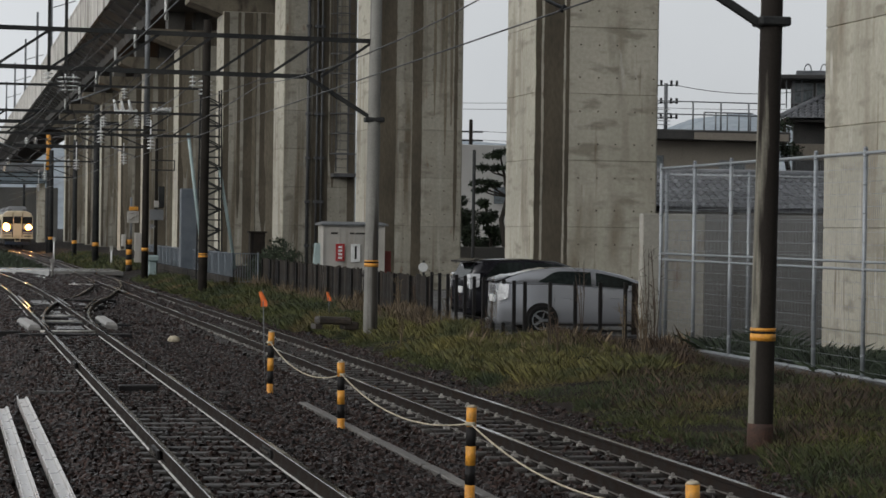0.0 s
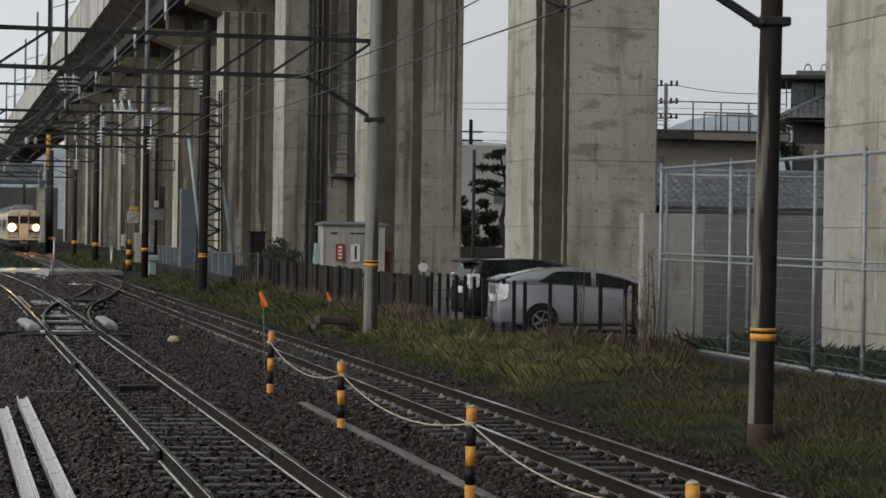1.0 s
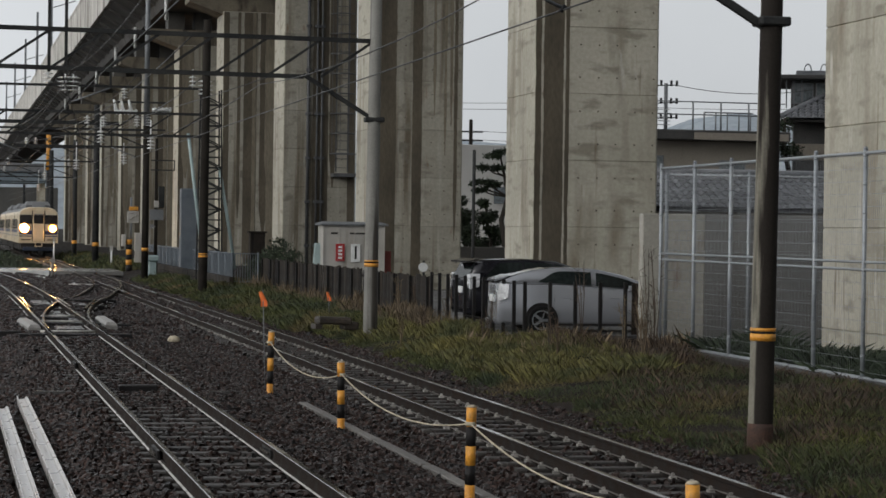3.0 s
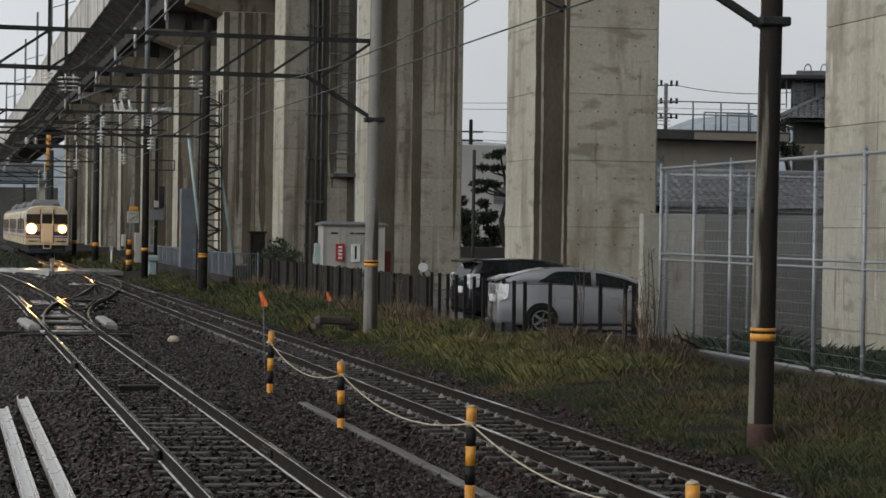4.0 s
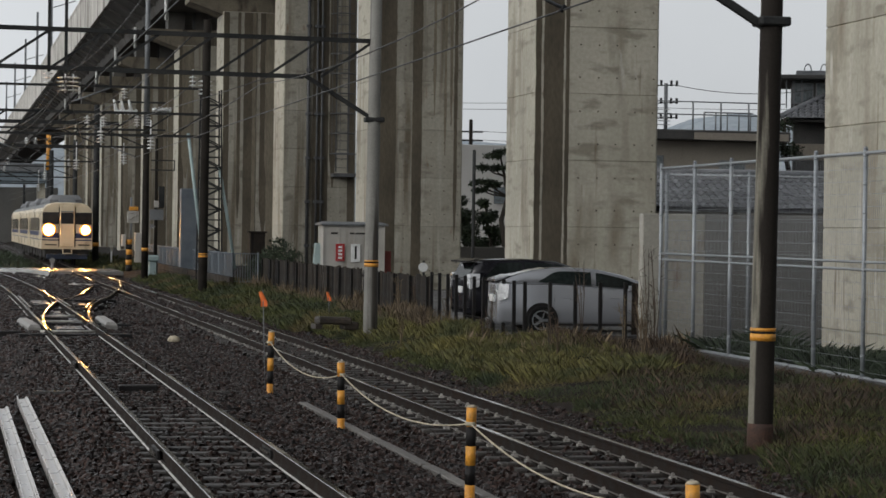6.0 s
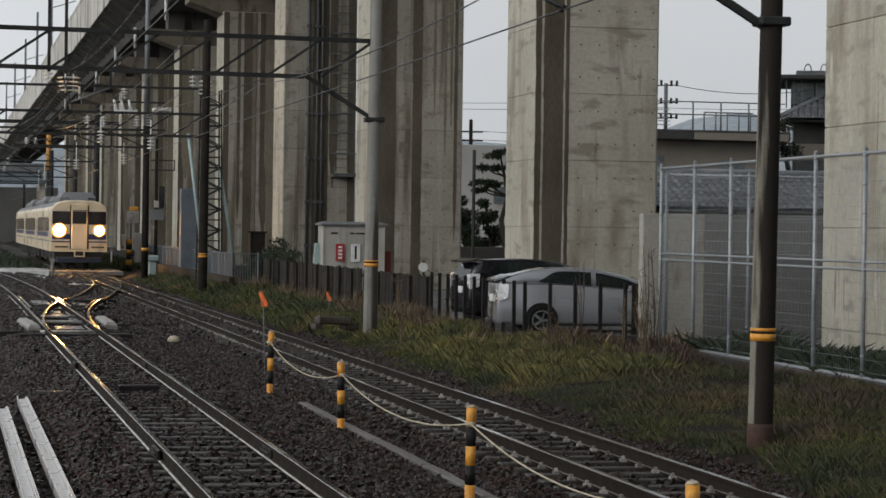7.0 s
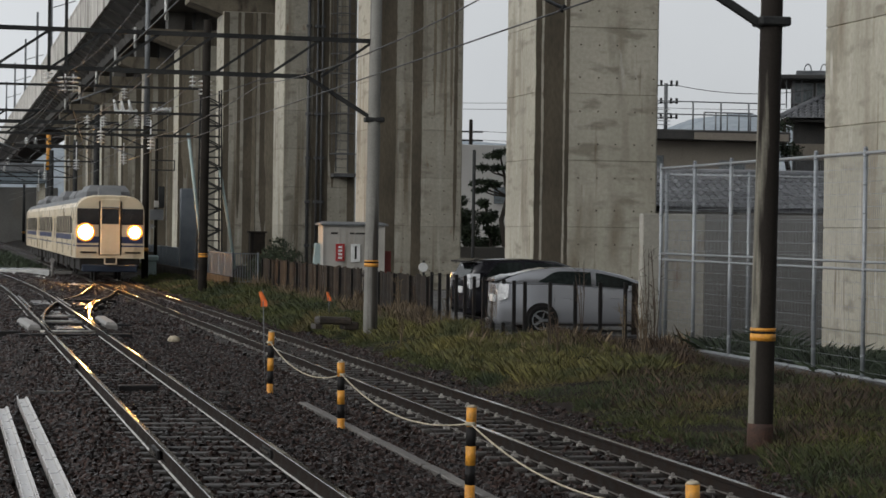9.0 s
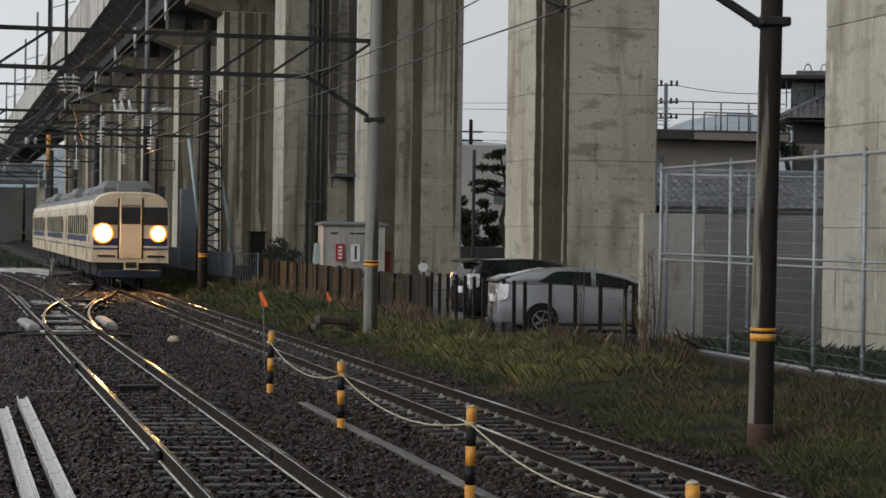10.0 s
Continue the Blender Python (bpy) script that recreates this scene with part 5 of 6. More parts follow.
# ---- buildings beyond the viaduct ----
M_STUCCO = mat("beige_stucco", (0.22, 0.195, 0.165), (0.29, 0.26, 0.22), 0.85, scale=0.6, fine=14, grain=0.08, stain=(0.18, 0.16, 0.13), stain_scale=(0.8, 0.8, 0.2), stain_cut=(0.58, 0.75))
M_TILE = mat("grey_roof_tile", (0.13, 0.135, 0.145), (0.22, 0.225, 0.24), 0.4, scale=2, fine=20, vary=0.2, island=0.25, grain=0.12)
M_FASCIA = mat("dark_roof_fascia", (0.03, 0.03, 0.03), (0.06, 0.058, 0.055), 0.5, scale=2, fine=20)
M_PALEW = mat("off_white_wall", (0.50, 0.49, 0.46), (0.58, 0.57, 0.54), 0.8, scale=0.4, fine=12, grain=0.05)


def tiled_roof(parent, x0, x1, y0, z0, y1, z1, hip=0.0):
    """A pitched roof of rounded tile courses rising from (y0, z0) to (y1, z1)."""
    n = 9
    s = Solid()
    s.hull([(x0, y0, z0 - 0.12), (x1, y0, z0 - 0.12), (x0 + hip, y1, z1 - 0.12), (x1, y1, z1 - 0.12), (x0, y1, z0 - 0.12), (x1, y1, z0 - 0.12)])
    part("roof_base", s, M_FASCIA, parent)
    s = Solid()
    tx = np.arange(x0, x1, 0.27)
    for k in range(n):
        a, b = k / n, (k + 1.12) / n
        for i, x in enumerate(tx):
            if x < x0 + hip * a:
                continue
            pts = []
            for t, dz in ((a, 0.07), (b, 0.02)):
                y, z = y0 + (y1 - y0) * t, z0 + (z1 - z0) * t
                pts += [(x, y, z + dz - 0.03), (x + 0.09, y, z + dz + 0.05), (x + 0.18, y, z + dz + 0.02), (x + 0.27, y, z + dz - 0.03)]
            s.add(pts, [(0, 1, 5, 4), (1, 2, 6, 5), (2, 3, 7, 6), (0, 3, 2, 1)])
    tagged(part("tile_rest", s, M_TILE, parent, "grey glazed roof tiles"), kind="stuff")
    s = Solid()
    s.tube(([(x0, y0, z0 + 0.06)] if hip else []) + [(x0 + hip - 0.1, y1, z1 + 0.05), (x1 + 0.1, y1, z1 + 0.05)], 0.13, 8)
    part("ridge", s, M_TILE, parent)


def house_window(parent, x0, x1, y, z0, z1):
    s = Solid()
    s.box(x0, x1, y - 0.06, y + 0.02, z0, z1, bev=0.01)
    w = part("window", s, M_GREYP, parent)
    mid = (x0 + x1) / 2
    for a, b in ((x0 + 0.05, mid - 0.03), (mid + 0.03, x1 - 0.05)):
        s = Solid()
        s.box(a, b, y - 0.07, y - 0.03, z0 + 0.05, z1 - 0.05)
        part("pane", s, M_GLASSW, w)


M_GLASSW = mat("house_window_glass", (0.10, 0.12, 0.13), (0.18, 0.20, 0.21), 0.08, scale=1, fine=6, bump=0, rvar=0.03)
h = thing("flat_roof_house", "beige flat-roofed house with a railed roof terrace", "house", pose(0, 85, 0))
s = Solid()
s.box(26.0, 32.0, 0, 9, 0, 6.1, bev=0.03)
part("wall", s, M_STUCCO, h)
s = Solid()
s.box(25.0, 32.6, -0.8, 9.6, 6.1, 6.5, bev=0.04)
part("roof", s, M_FASCIA, h, "dark flat roof slab")
s = Solid()
s.box(28.6, 32.5, -0.83, -0.80, 6.12, 6.40)
part("fascia", s, M_STUCCO, h)
house_window(h, 29.9, 31.0, 0.0, 4.7, 5.35)
house_window(h, 26.6, 27.6, 0.0, 4.2, 5.5)
for k in range(6):
    s = Solid()
    s.tube([(26.3 + 1.15 * k, -0.6, 6.5), (26.3 + 1.15 * k, -0.6, 7.62)], 0.035, 8)
    part("railing_post", s, M_GREYP, h)
for z in (7.1, 7.6):
    s = Solid()
    s.tube([(26.3, -0.6, z), (32.4, -0.6, z)], 0.025, 8)
    part("railing_bar", s, M_GREYP, h)
for z in (6.7, 6.85, 7.0, 7.15, 7.3):
    s = Solid()
    s.tube([(26.3, -0.2, z), (27.8, -0.2, z)], 0.02, 6)
    part("screen_bar", s, M_WHITE, h)
for x in (30.3, 30.8, 31.3, 31.8, 32.3):
    s = Solid()
    s.tube([(x, 3.0, 6.5), (x, 3.0, 7.4)], 0.03, 6)
    part("inner_post", s, M_GREYP, h)
s = Solid()
s.tube([(30.3, 3.0, 7.4), (32.4, 3.0, 7.4)], 0.03, 6)
part("inner_rail", s, M_GREYP, h)
# antenna on a roof pole
an = thing("roof_antenna", "utility pole head with insulators against the sky", "antenna", pose(28.0, 86, 6.4))
s = Solid()
s.tube([(0, 0, -0.2), (0, 0, 2.0)], 0.08, 8)
part("pole", s, M_GREYP, an)
for z in (1.2, 1.9, 0.6):
    s = Solid()
    s.bar((-0.45, 0, z), (0.5, 0, z + 0.05), 0.04, 0.04)
    part("cross_arm", s, M_STEELD, an)
    for dx in (-0.42, -0.2, 0.22, 0.45):
        s = Solid()
        s.tube([(dx, 0, z), (dx, 0, z + 0.22)], 0.05, 6)
        part("pin", s, M_STEELD, an)
wire([(28.45, 86, 8.33), (35.0, 88, 8.45)], 0.015, "thin service wire against the sky", 0.25)
sh = thing("tiled_shed", "low building with a grey tiled pitched roof", "house", pose(0, 68, 0))
s = Solid()
s.box(20.6, 31.0, 0.4, 5.5, 0, 3.2, bev=0.02)
part("wall", s, M_STUCCO, sh)
tiled_roof(sh, 20.2, 31.4, 0.0, 3.25, 3.0, 4.4)
h2 = thing("tiled_house", "two-storey house with dark walls, tiled eaves and glazed upper floor", "house", pose(34.3, 90, 0, 0, 0, -21))
s = Solid()
s.box(0.6, 10.7, 0.6, 8, 0, 7.4, bev=0.02)
part("wall", s, M_FASCIA, h2)
s = Solid()
s.box(0.55, 10.7, 0.55, 0.6, 5.6, 6.3, bev=0.01)
part("wall_band", s, M_STUCCO, h2, "brown plastered band under the eaves")
tiled_roof(h2, 0.0, 10.7, -0.8, 7.3, 2.4, 8.5, 2.2)
s = Solid()
s.box(0.5, 10.7, 2.5, 8, 7.4, 9.1, bev=0.02)
part("upper_wall", s, M_FASCIA, h2)
for k in range(5):
    house_window(h2, 0.55 + 1.0 * k, 1.45 + 1.0 * k, 2.5, 8.1, 9.0)
for k in range(3):
    s = Solid()
    s.bar((0.3 + 0.32 * k, 2.2, 7.9), (0.3 + 0.32 * k, 2.2, 9.1), 0.06, 0.06)
    part("porch_post", s, M_GREYP, h2)
s = Solid()
s.box(0.0, 10.7, 1.5, 8.4, 9.1, 9.3, bev=0.04)
part("upper_roof", s, M_FASCIA, h2)
s = Solid()
s.box(0.7, 10.7, 2.6, 8.0, 9.3, 9.55, bev=0.04)
part("roof_crown", s, M_GREYP, h2)
for x in (1.2, 1.9):
    s = Solid()
    s.tube([(x + 0.15 * math.cos(a), 3.0, 9.55 + 0.3 * math.sin(a)) for a in np.linspace(0, math.pi, 9)], 0.03, 6)
    part("roof_hoop", s, M_GREYP, h2)
s = Solid()
s.box(34, 48, 0, 10, 0, 8.6, bev=0.03)
whole("pale_building", s, M_PALEW, "plain off-white building beyond the trees", "building", pose(0, 158, 0))
for k in range(3):
    s = Solid()
    s.box(0, 1.0, -0.05, 0.05, 0, 1.2, bev=0.01)
    whole("building_window", s, M_GLASSW, "dark window of the off-white building", "window", pose(38.6 + 2.2 * k, 157.97, 4.4), group="building windows")
up = thing("utility_pole", "distant grey utility pole with cross-arms", "utility pole", pose(41.5, 178, 0))
s = Solid()
s.tube([(0, 0, 0), (0, 0, 11.4)], [0.2, 0.15], 8)
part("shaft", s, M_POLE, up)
for z in (9.7, 10.4, 8.9):
    s = Solid()
    s.bar((-1.0, 0, z), (1.0, 0, z), 0.1, 0.1)
    part("cross_arm", s, M_STEELD, up)
s = Solid()
s.tube([(-0.6, 0, 8.2), (-0.6, 0, 9.0)], 0.35, 10)
part("transformer", s, M_GREYP, up)
for z in (9.0, 9.8, 10.5):
    wire([(20, 178, z + 0.2), (41.5, 178, z), (75, 176, z + 0.2)], 0.02, "distant thin power wire against the sky", 0.4)
tp = thing("utility_pole", "tall distant utility pole behind the viaduct", "utility pole", pose(50.0, 178, 0))
s = Solid()
s.tube([(0, 0, 0), (0, 0, 13.4)], [0.22, 0.16], 8)
part("shaft", s, M_POLEG, tp)
for z in (12.5, 13.0):
    s = Solid()
    s.bar((-0.8, 0, z), (0.8, 0, z), 0.1, 0.1)
    part("cross_arm", s, M_STEELD, tp)
    wire([(20, 178, z + 0.2), (50.0, 178, z), (75, 176, z + 0.2)], 0.02, "distant thin power wire against the sky", 0.4)


# ---- hills ----
def hills(y, z_of, x0, x1, name, label):
    s = Solid()
    xs = np.linspace(x0, x1, 90)
    s.sheet(lambda u, v: (u, y + 260 * v, z_of(u) * (1 - (1 - v) ** 2) - 3), xs, np.linspace(0, 1, 7))
    tagged(part(name, s, M_HILL), label, "hill", kind="structure")


# No mist is built: the haze is put into this grey-blue base
M_HILL = mat("mist_toned_hill", (0.27, 0.305, 0.335), (0.33, 0.365, 0.395), 1.0, scale=0.02, fine=0.15, bump=0, grain=0.12, spec=0.0)
hills(1500, lambda x: 70 + 26 * max(0, min(1, (x - 420) / 170)) + 5 * math.sin(x * 0.031 + 1) + 3 * math.sin(x * 0.11) + 2 * math.sin(x * 0.27), -1200, 2200, "backdrop", "wooded hills with rainy mist painted into their colour")


# ---- trees and shrubs ----
M_LEAF = mat("dark_pine_needles", (0.012, 0.022, 0.010), (0.032, 0.048, 0.02), 0.7, scale=1.5, fine=9, island=0.5, bump=0, grain=0.2)
M_BARK = mat("dark_bark", (0.03, 0.024, 0.018), (0.06, 0.05, 0.04), 0.9, scale=4, fine=30, grain=0.3)


def leaf_cloud(centres, radii, per, size, flat=0.6):
    n = len(centres) * per
    c = np.repeat(np.array(centres, float), per, 0)
    r = np.repeat(np.array(radii, float), per)[:, None]
    d = rng.normal(0, 1, (n, 3))
    d /= np.linalg.norm(d, axis=1)[:, None]
    p = c + d * r * rng.uniform(0.3, 1, (n, 1)) ** 0.5 * np.array([1, 1, flat])
    a, b = rng.normal(0, 1, (n, 3)), rng.normal(0, 1, (n, 3))
    a /= np.linalg.norm(a, axis=1)[:, None]
    b /= np.linalg.norm(b, axis=1)[:, None]
    s = size * rng.uniform(0.5, 1.4, (n, 1))
    v = np.stack((p, p + a * s, p + (a + b) * 0.5 * s), 1).reshape(-1, 3)
    return v, np.arange(3 * n).reshape(-1, 3)


def tree(name, label, x, y, z, h, spread, tiers, per, size, material, bare=0.25):
    t = thing(name, label, "tree", pose(x, y, z))
    s = Solid()
    pts = [(0.08 * h * math.sin(k * 0.9) * (k / 6), 0, h * k / 6) for k in range(7)]
    s.tube(pts, [0.035 * h * (1 - k / 7) + 0.02 for k in range(7)], 8)
    cs, rs = [], []
    for k in range(tiers):
        u = bare + (1 - bare) * k / max(1, tiers - 1)
        m = 3 if u < 0.9 else 1
        for j in range(m):
            a = rng.uniform(0, 6.28)
            q = spread * (1.05 - u) * rng.uniform(0.5, 1.2) + 0.1
            base = Vector((0.08 * h * math.sin(u * 5.4) * u, 0, h * u * 0.97))
            tip = base + Vector((q * math.cos(a), q * math.sin(a), 0.12 * h * rng.uniform(-0.2, 0.6)))
            s.tube([base, base.lerp(tip, 0.5) + Vector((0, 0, 0.05)), tip], [0.012 * h, 0.008 * h, 0.004 * h], 5)
            cs.append(tip[:])
            rs.append(spread * rng.uniform(0.25, 0.48))
    part("trunk", s, M_BARK, t)
    v, f = leaf_cloud(cs, rs, per, size)
    part("crown", array_mesh("crown", v, f, material), None, t)
    return t


def cloud_pine(x, y):
    """A pruned garden pine: bent trunk, bare limbs and flat pads of needles with gaps."""
    t = thing("pine_tree", "dark garden pine with layered cloud-like foliage", "tree", pose(x, y, 0))
    s = Solid()
    stem = [Vector(q) for q in ((0, 0, -0.2), (0.15, 0, 1.6), (-0.1, 0, 3.0), (0.25, 0, 4.3), (0.05, 0, 5.4), (-0.2, 0, 6.5))]
    s.tube(stem, [0.2, 0.17, 0.14, 0.11, 0.08, 0.04], 8)
    cs, rs = [], []
    for dx, z, r in ((-0.75, 6.5, 0.42), (-0.2, 6.65, 0.4), (-1.05, 5.85, 0.42), (-0.4, 5.8, 0.45), (0.35, 5.9, 0.45), (-0.9, 5.05, 0.5), (-1.35, 4.6, 0.4), (-0.5, 4.85, 0.35), (0.6, 4.9, 0.5), (-1.6, 5.0, 0.28), (1.0, 4.3, 0.5)):
        tip = Vector((dx, random.uniform(-0.5, 0.5), z))
        base = min(stem, key=lambda q: abs(q.z - z + 0.5))
        s.tube([base, base.lerp(tip, 0.55) + Vector((0, 0, -0.08)), tip], [0.06, 0.045, 0.02], 6)
        for k in range(3):
            cs.append((dx + random.uniform(-0.3, 0.3), tip.y + random.uniform(-0.3, 0.3), z + random.uniform(-0.05, 0.1)))
            rs.append(r * random.uniform(0.55, 0.85))
    part("trunk", s, M_BARK, t)
    v, f = leaf_cloud(cs, rs, 150, 0.16, 0.35)
    part("crown", array_mesh("crown", v, f, M_LEAF), None, t)


cloud_pine(29.6, 119)
tree("garden_tree", "dark evergreen tree beside the wall", 27.9, 121, 0, 3.9, 1.2, 6, 300, 0.22, M_LEAF, 0.1)
tree("garden_tree", "dark evergreen tree beside the wall", 29.6, 122, 0, 3.8, 1.3, 6, 300, 0.22, M_LEAF, 0.1)
tree("house_tree", "small evergreen beside the tiled house", 33.85, 87, 0.0, 7.2, 1.2, 6, 260, 0.16, M_LEAF, 0.1)
for x, y, h in ((13.2, 93.0, 1.6), (13.9, 95.0, 2.1), (12.7, 91.5, 1.3), (14.6, 97.0, 1.5)):
    v, f = leaf_cloud([(0, 0, 0.4 * h), (0.3, 0, 0.7 * h), (-0.3, 0.2, 0.6 * h), (0, 0.3, 0.85 * h)], [0.6, 0.5, 0.5, 0.35], 350, 0.13, 1.0)
    tagged(new("shrub", array_mesh("shrub", v, f, M_LEAF)), "dark evergreen shrub behind the board fence", "shrub", group="shrubs").matrix_basis = pose(x, y, -0.1)


# ---- grass and weeds ----
def blades(name, count, place, height, width, lean, material, label, category="grass"):
    """Single blades as slender bent triangles, one mass."""
    x, y, k = place(count)
    n = len(x)
    z = ground_z(x, y) - 0.02
    a = rng.uniform(0, 6.28, n)
    h = height * rng.uniform(0.45, 1.35, n) * k
    w = width * rng.uniform(0.6, 1.5, n)
    lx, ly = rng.normal(0, lean, n) * h, rng.normal(0, lean, n) * h
    ca, sa = np.cos(a) * w, np.sin(a) * w
    v = np.stack((np.stack((x - ca, y - sa, z), -1), np.stack((x + ca, y + sa, z), -1),
                  np.stack((x + ca * 0.6 + lx * 0.4, y + sa * 0.6 + ly * 0.4, z + h * 0.6), -1),
                  np.stack((x + lx, y + ly, z + h), -1)), 1).reshape(-1, 3)
    f = (np.array([(0, 1, 2), (0, 2, 3)])[None] + 4 * np.arange(n)[:, None, None]).reshape(-1, 3)
    tagged(new(name, array_mesh(name, v, f, material)), label, category, kind="stuff")


def spread(x0, x1, y0, y1, edge=None, patch=(1.0, 0.0), power=1.3):
    def place(count):
        x = rng.uniform(x0, x1, count)
        y = y0 + (y1 - y0) * rng.uniform(0, 1, count) ** power
        v = np.sin(x * 1.7 + 0.8 * np.sin(y * 0.55)) * np.sin(y * 0.9 + 1.3 * np.sin(x * 0.8)) + 0.5 * np.sin(x * 4.1 + y * 2.3)
        ok = v + rng.normal(0, 0.5, count) > patch[1]
        if edge:
            ok &= edge(x, y)
        return x[ok], y[ok], np.clip(0.8 + 0.35 * v[ok], 0.4, 1.4)
    return place


bank = lambda x, y: (x > 9.0 + 0.3 * np.sin(y * 0.8) + 0.2 * np.sin(y * 2.3)) & (x < np.where(y < 47, 13.95, 12.1))
blades("grass", 270000, spread(8.9, 14.0, 19.0, 62.0, bank, (1, -0.9)), 0.11, 0.0034, 0.45, M_GRASS, "rough green and yellowing winter grass on the bank")
blades("grass", 60000, spread(9.0, 12.1, 58.0, 112.0, None, (1, -1.2)), 0.22, 0.01, 0.5, M_GRASS, "green grass strip beside the railway")
blades("grass", 9000, spread(8.9, 11.5, 128.0, 190.0, None, (1, -1.2)), 0.35, 0.05, 0.4, M_GRASS, "green grass strip beyond the level crossing")
blades("tall_grass", 60000, spread(9.6, 11.9, 36.0, 60.0, None, (1, 0.0)), 0.22, 0.004, 0.45, M_GRASS2, "taller green grass clumps near the parking fence")
blades("dry_weeds", 2600, spread(10.4, 14.0, 41.0, 46.8, None, (1, 0.1)), 0.34, 0.0022, 0.22, M_DRY, "thin dry weeds among the grass by the parking fence", "weeds")
blades("tall_grass", 60000, spread(10.2, 13.0, 41.5, 46.9, None, (1, -0.4)), 0.20, 0.003, 0.4, M_GRASS2, "bright yellow-green grass before the parking fence")
blades("dry_weeds", 6000, spread(10.9, 12.1, 51.5, 64.0, None, (1, 0.2)), 0.40, 0.0026, 0.2, M_DRY, "tall dry straw-coloured weeds by the fence", "weeds")
blades("dry_weeds", 3200, spread(11.2, 12.15, 62.0, 90.0, None, (1, 0.3)), 0.45, 0.0035, 0.18, M_DRY, "dry straw-coloured weeds along the board fence", "weeds")
blades("brown_brush", 22000, spread(9.6, 14.0, 25.0, 44.0, bank, (1, 0.0)), 0.17, 0.0035, 0.4, M_BRUSH, "dark wet brown brushwood on the bank", "brushwood")
blades("brown_brush", 7000, spread(12.3, 13.7, 38.0, 46.5, None, (1, -0.1)), 0.28, 0.0035, 0.35, M_BRUSH, "dark wet brown brushwood by the wall", "brushwood")
blades("brown_brush", 11000, spread(9.2, 14.0, 18.0, 30.0, bank, (1, -0.6)), 0.13, 0.0035, 0.5, M_BRUSH, "dark wet leaf litter and brush among the grass", "brushwood")
blades("brambles", 22000, spread(14.3, 16.4, 24.0, 43.4, None, (1, -0.4)), 0.30, 0.003, 0.7, M_LEAF, "dark wet brambles between fence and viaduct", "brambles")
blades("brown_brush", 9000, spread(-1.0, 5.9, 127.0, 215.0, None, (1, -0.3)), 0.35, 0.02, 0.5, M_LEAF, "dark wet brush beyond the level crossing", "brushwood")


def stalk(x, y, h, label, material=None, spread_=0.12):
    s = Solid()
    z = float(ground_z(x, y))
    for k in range(4):
        a = rng.uniform(0, 6.28)
        q = rng.uniform(0.3, 1.0) * spread_ * h
        hh = h * rng.uniform(0.6, 1.0)
        tip = Vector((x + q * math.cos(a), y + q * math.sin(a), z + hh))
        base = Vector((x, y, z - 0.05))
        mid = base.lerp(tip, 0.55) + Vector((0.03, 0, 0.05))
        s.tube([base, mid, tip], [0.012, 0.009, 0.004], 5)
        for j in range(7):
            t = rng.uniform(0.45, 1.0)
            p = base.lerp(tip, t)
            s.tube([p, p + Vector((rng.normal(0, 0.09), rng.normal(0, 0.09), rng.uniform(0.02, 0.16)))], [0.006, 0.002], 4)
    whole("weed_stalk", s, material or M_BRUSH, label, "weed", group="weed stalks")


for x, y, h in ((13.95, 43.9, 2.3), (13.2, 41.0, 2.1), (13.75, 43.6, 1.6), (13.85, 44.1, 1.4), (13.6, 44.3, 1.2), (13.9, 43.4, 1.3), (12.9, 45.0, 1.9), (11.6, 52.0, 1.1), (11.4, 47.0, 1.0), (11.8, 43.5, 0.9),
                (10.8, 45.0, 0.8), (11.0, 40.0, 0.8), (12.0, 38.0, 0.9), (10.6, 50.0, 0.9), (9.9, 49.0, 0.8), (11.9, 57.0, 1.2), (12.0, 60.0, 1.2), (11.9, 64.0, 1.2)):
    stalk(x, y, h, "dry brown weed stalk in the rough grass", M_BRUSH if rng.uniform() < 0.6 else M_DRY)
# ---- the train ----
M_CREAM = mat("cream_car_paint", (0.60, 0.50, 0.345), (0.69, 0.585, 0.42), 0.35, scale=1.2, fine=30, grain=0.06, bump=0.03,
              stain=(0.36, 0.29, 0.21), stain_scale=(1.5, 1.5, 0.3), stain_cut=(0.58, 0.8))
M_BLUE = mat("blue_car_paint", (0.022, 0.03, 0.085), (0.032, 0.042, 0.115), 0.4, scale=2, fine=30, grain=0.08, bump=0.03)
M_SKIRT = mat("dark_blue_skirt_paint", (0.008, 0.016, 0.035), (0.014, 0.028, 0.055), 0.6, scale=2, fine=30, grain=0.15)
M_ROOF = mat("grey_car_roof", (0.12, 0.125, 0.13), (0.18, 0.185, 0.19), 0.6, scale=1, fine=20, grain=0.12)
M_GLASSD = mat("dark_car_window", (0.012, 0.012, 0.013), (0.03, 0.028, 0.027), 0.08, scale=1.5, fine=10, bump=0, grain=0.1, rvar=0.03)
M_UNDER = mat("grimy_underfloor", (0.010, 0.009, 0.008), (0.022, 0.018, 0.015), 0.85, scale=2, fine=30, grain=0.25)
# Bezel glow: stands for the orange halo round each lamp
M_HALO = glow("headlamp_halo", (1.0, 0.36, 0.07), 0.9)
M_LAMP = glow("headlamp_glow", (1.0, 0.47, 0.12), 260.0)


def car_section(w=1.5, top=3.78):
    pts = [(-w, 1.0), (-w, 2.95)]
    for k in range(1, 12):
        a = math.pi - math.pi * k / 12
        pts.append((w * math.copysign(abs(math.cos(a)) ** 0.55, math.cos(a)), 2.95 + (top - 2.95) * math.sin(a) ** 0.8))
    return pts + [(w, 2.95), (w, 1.0)]


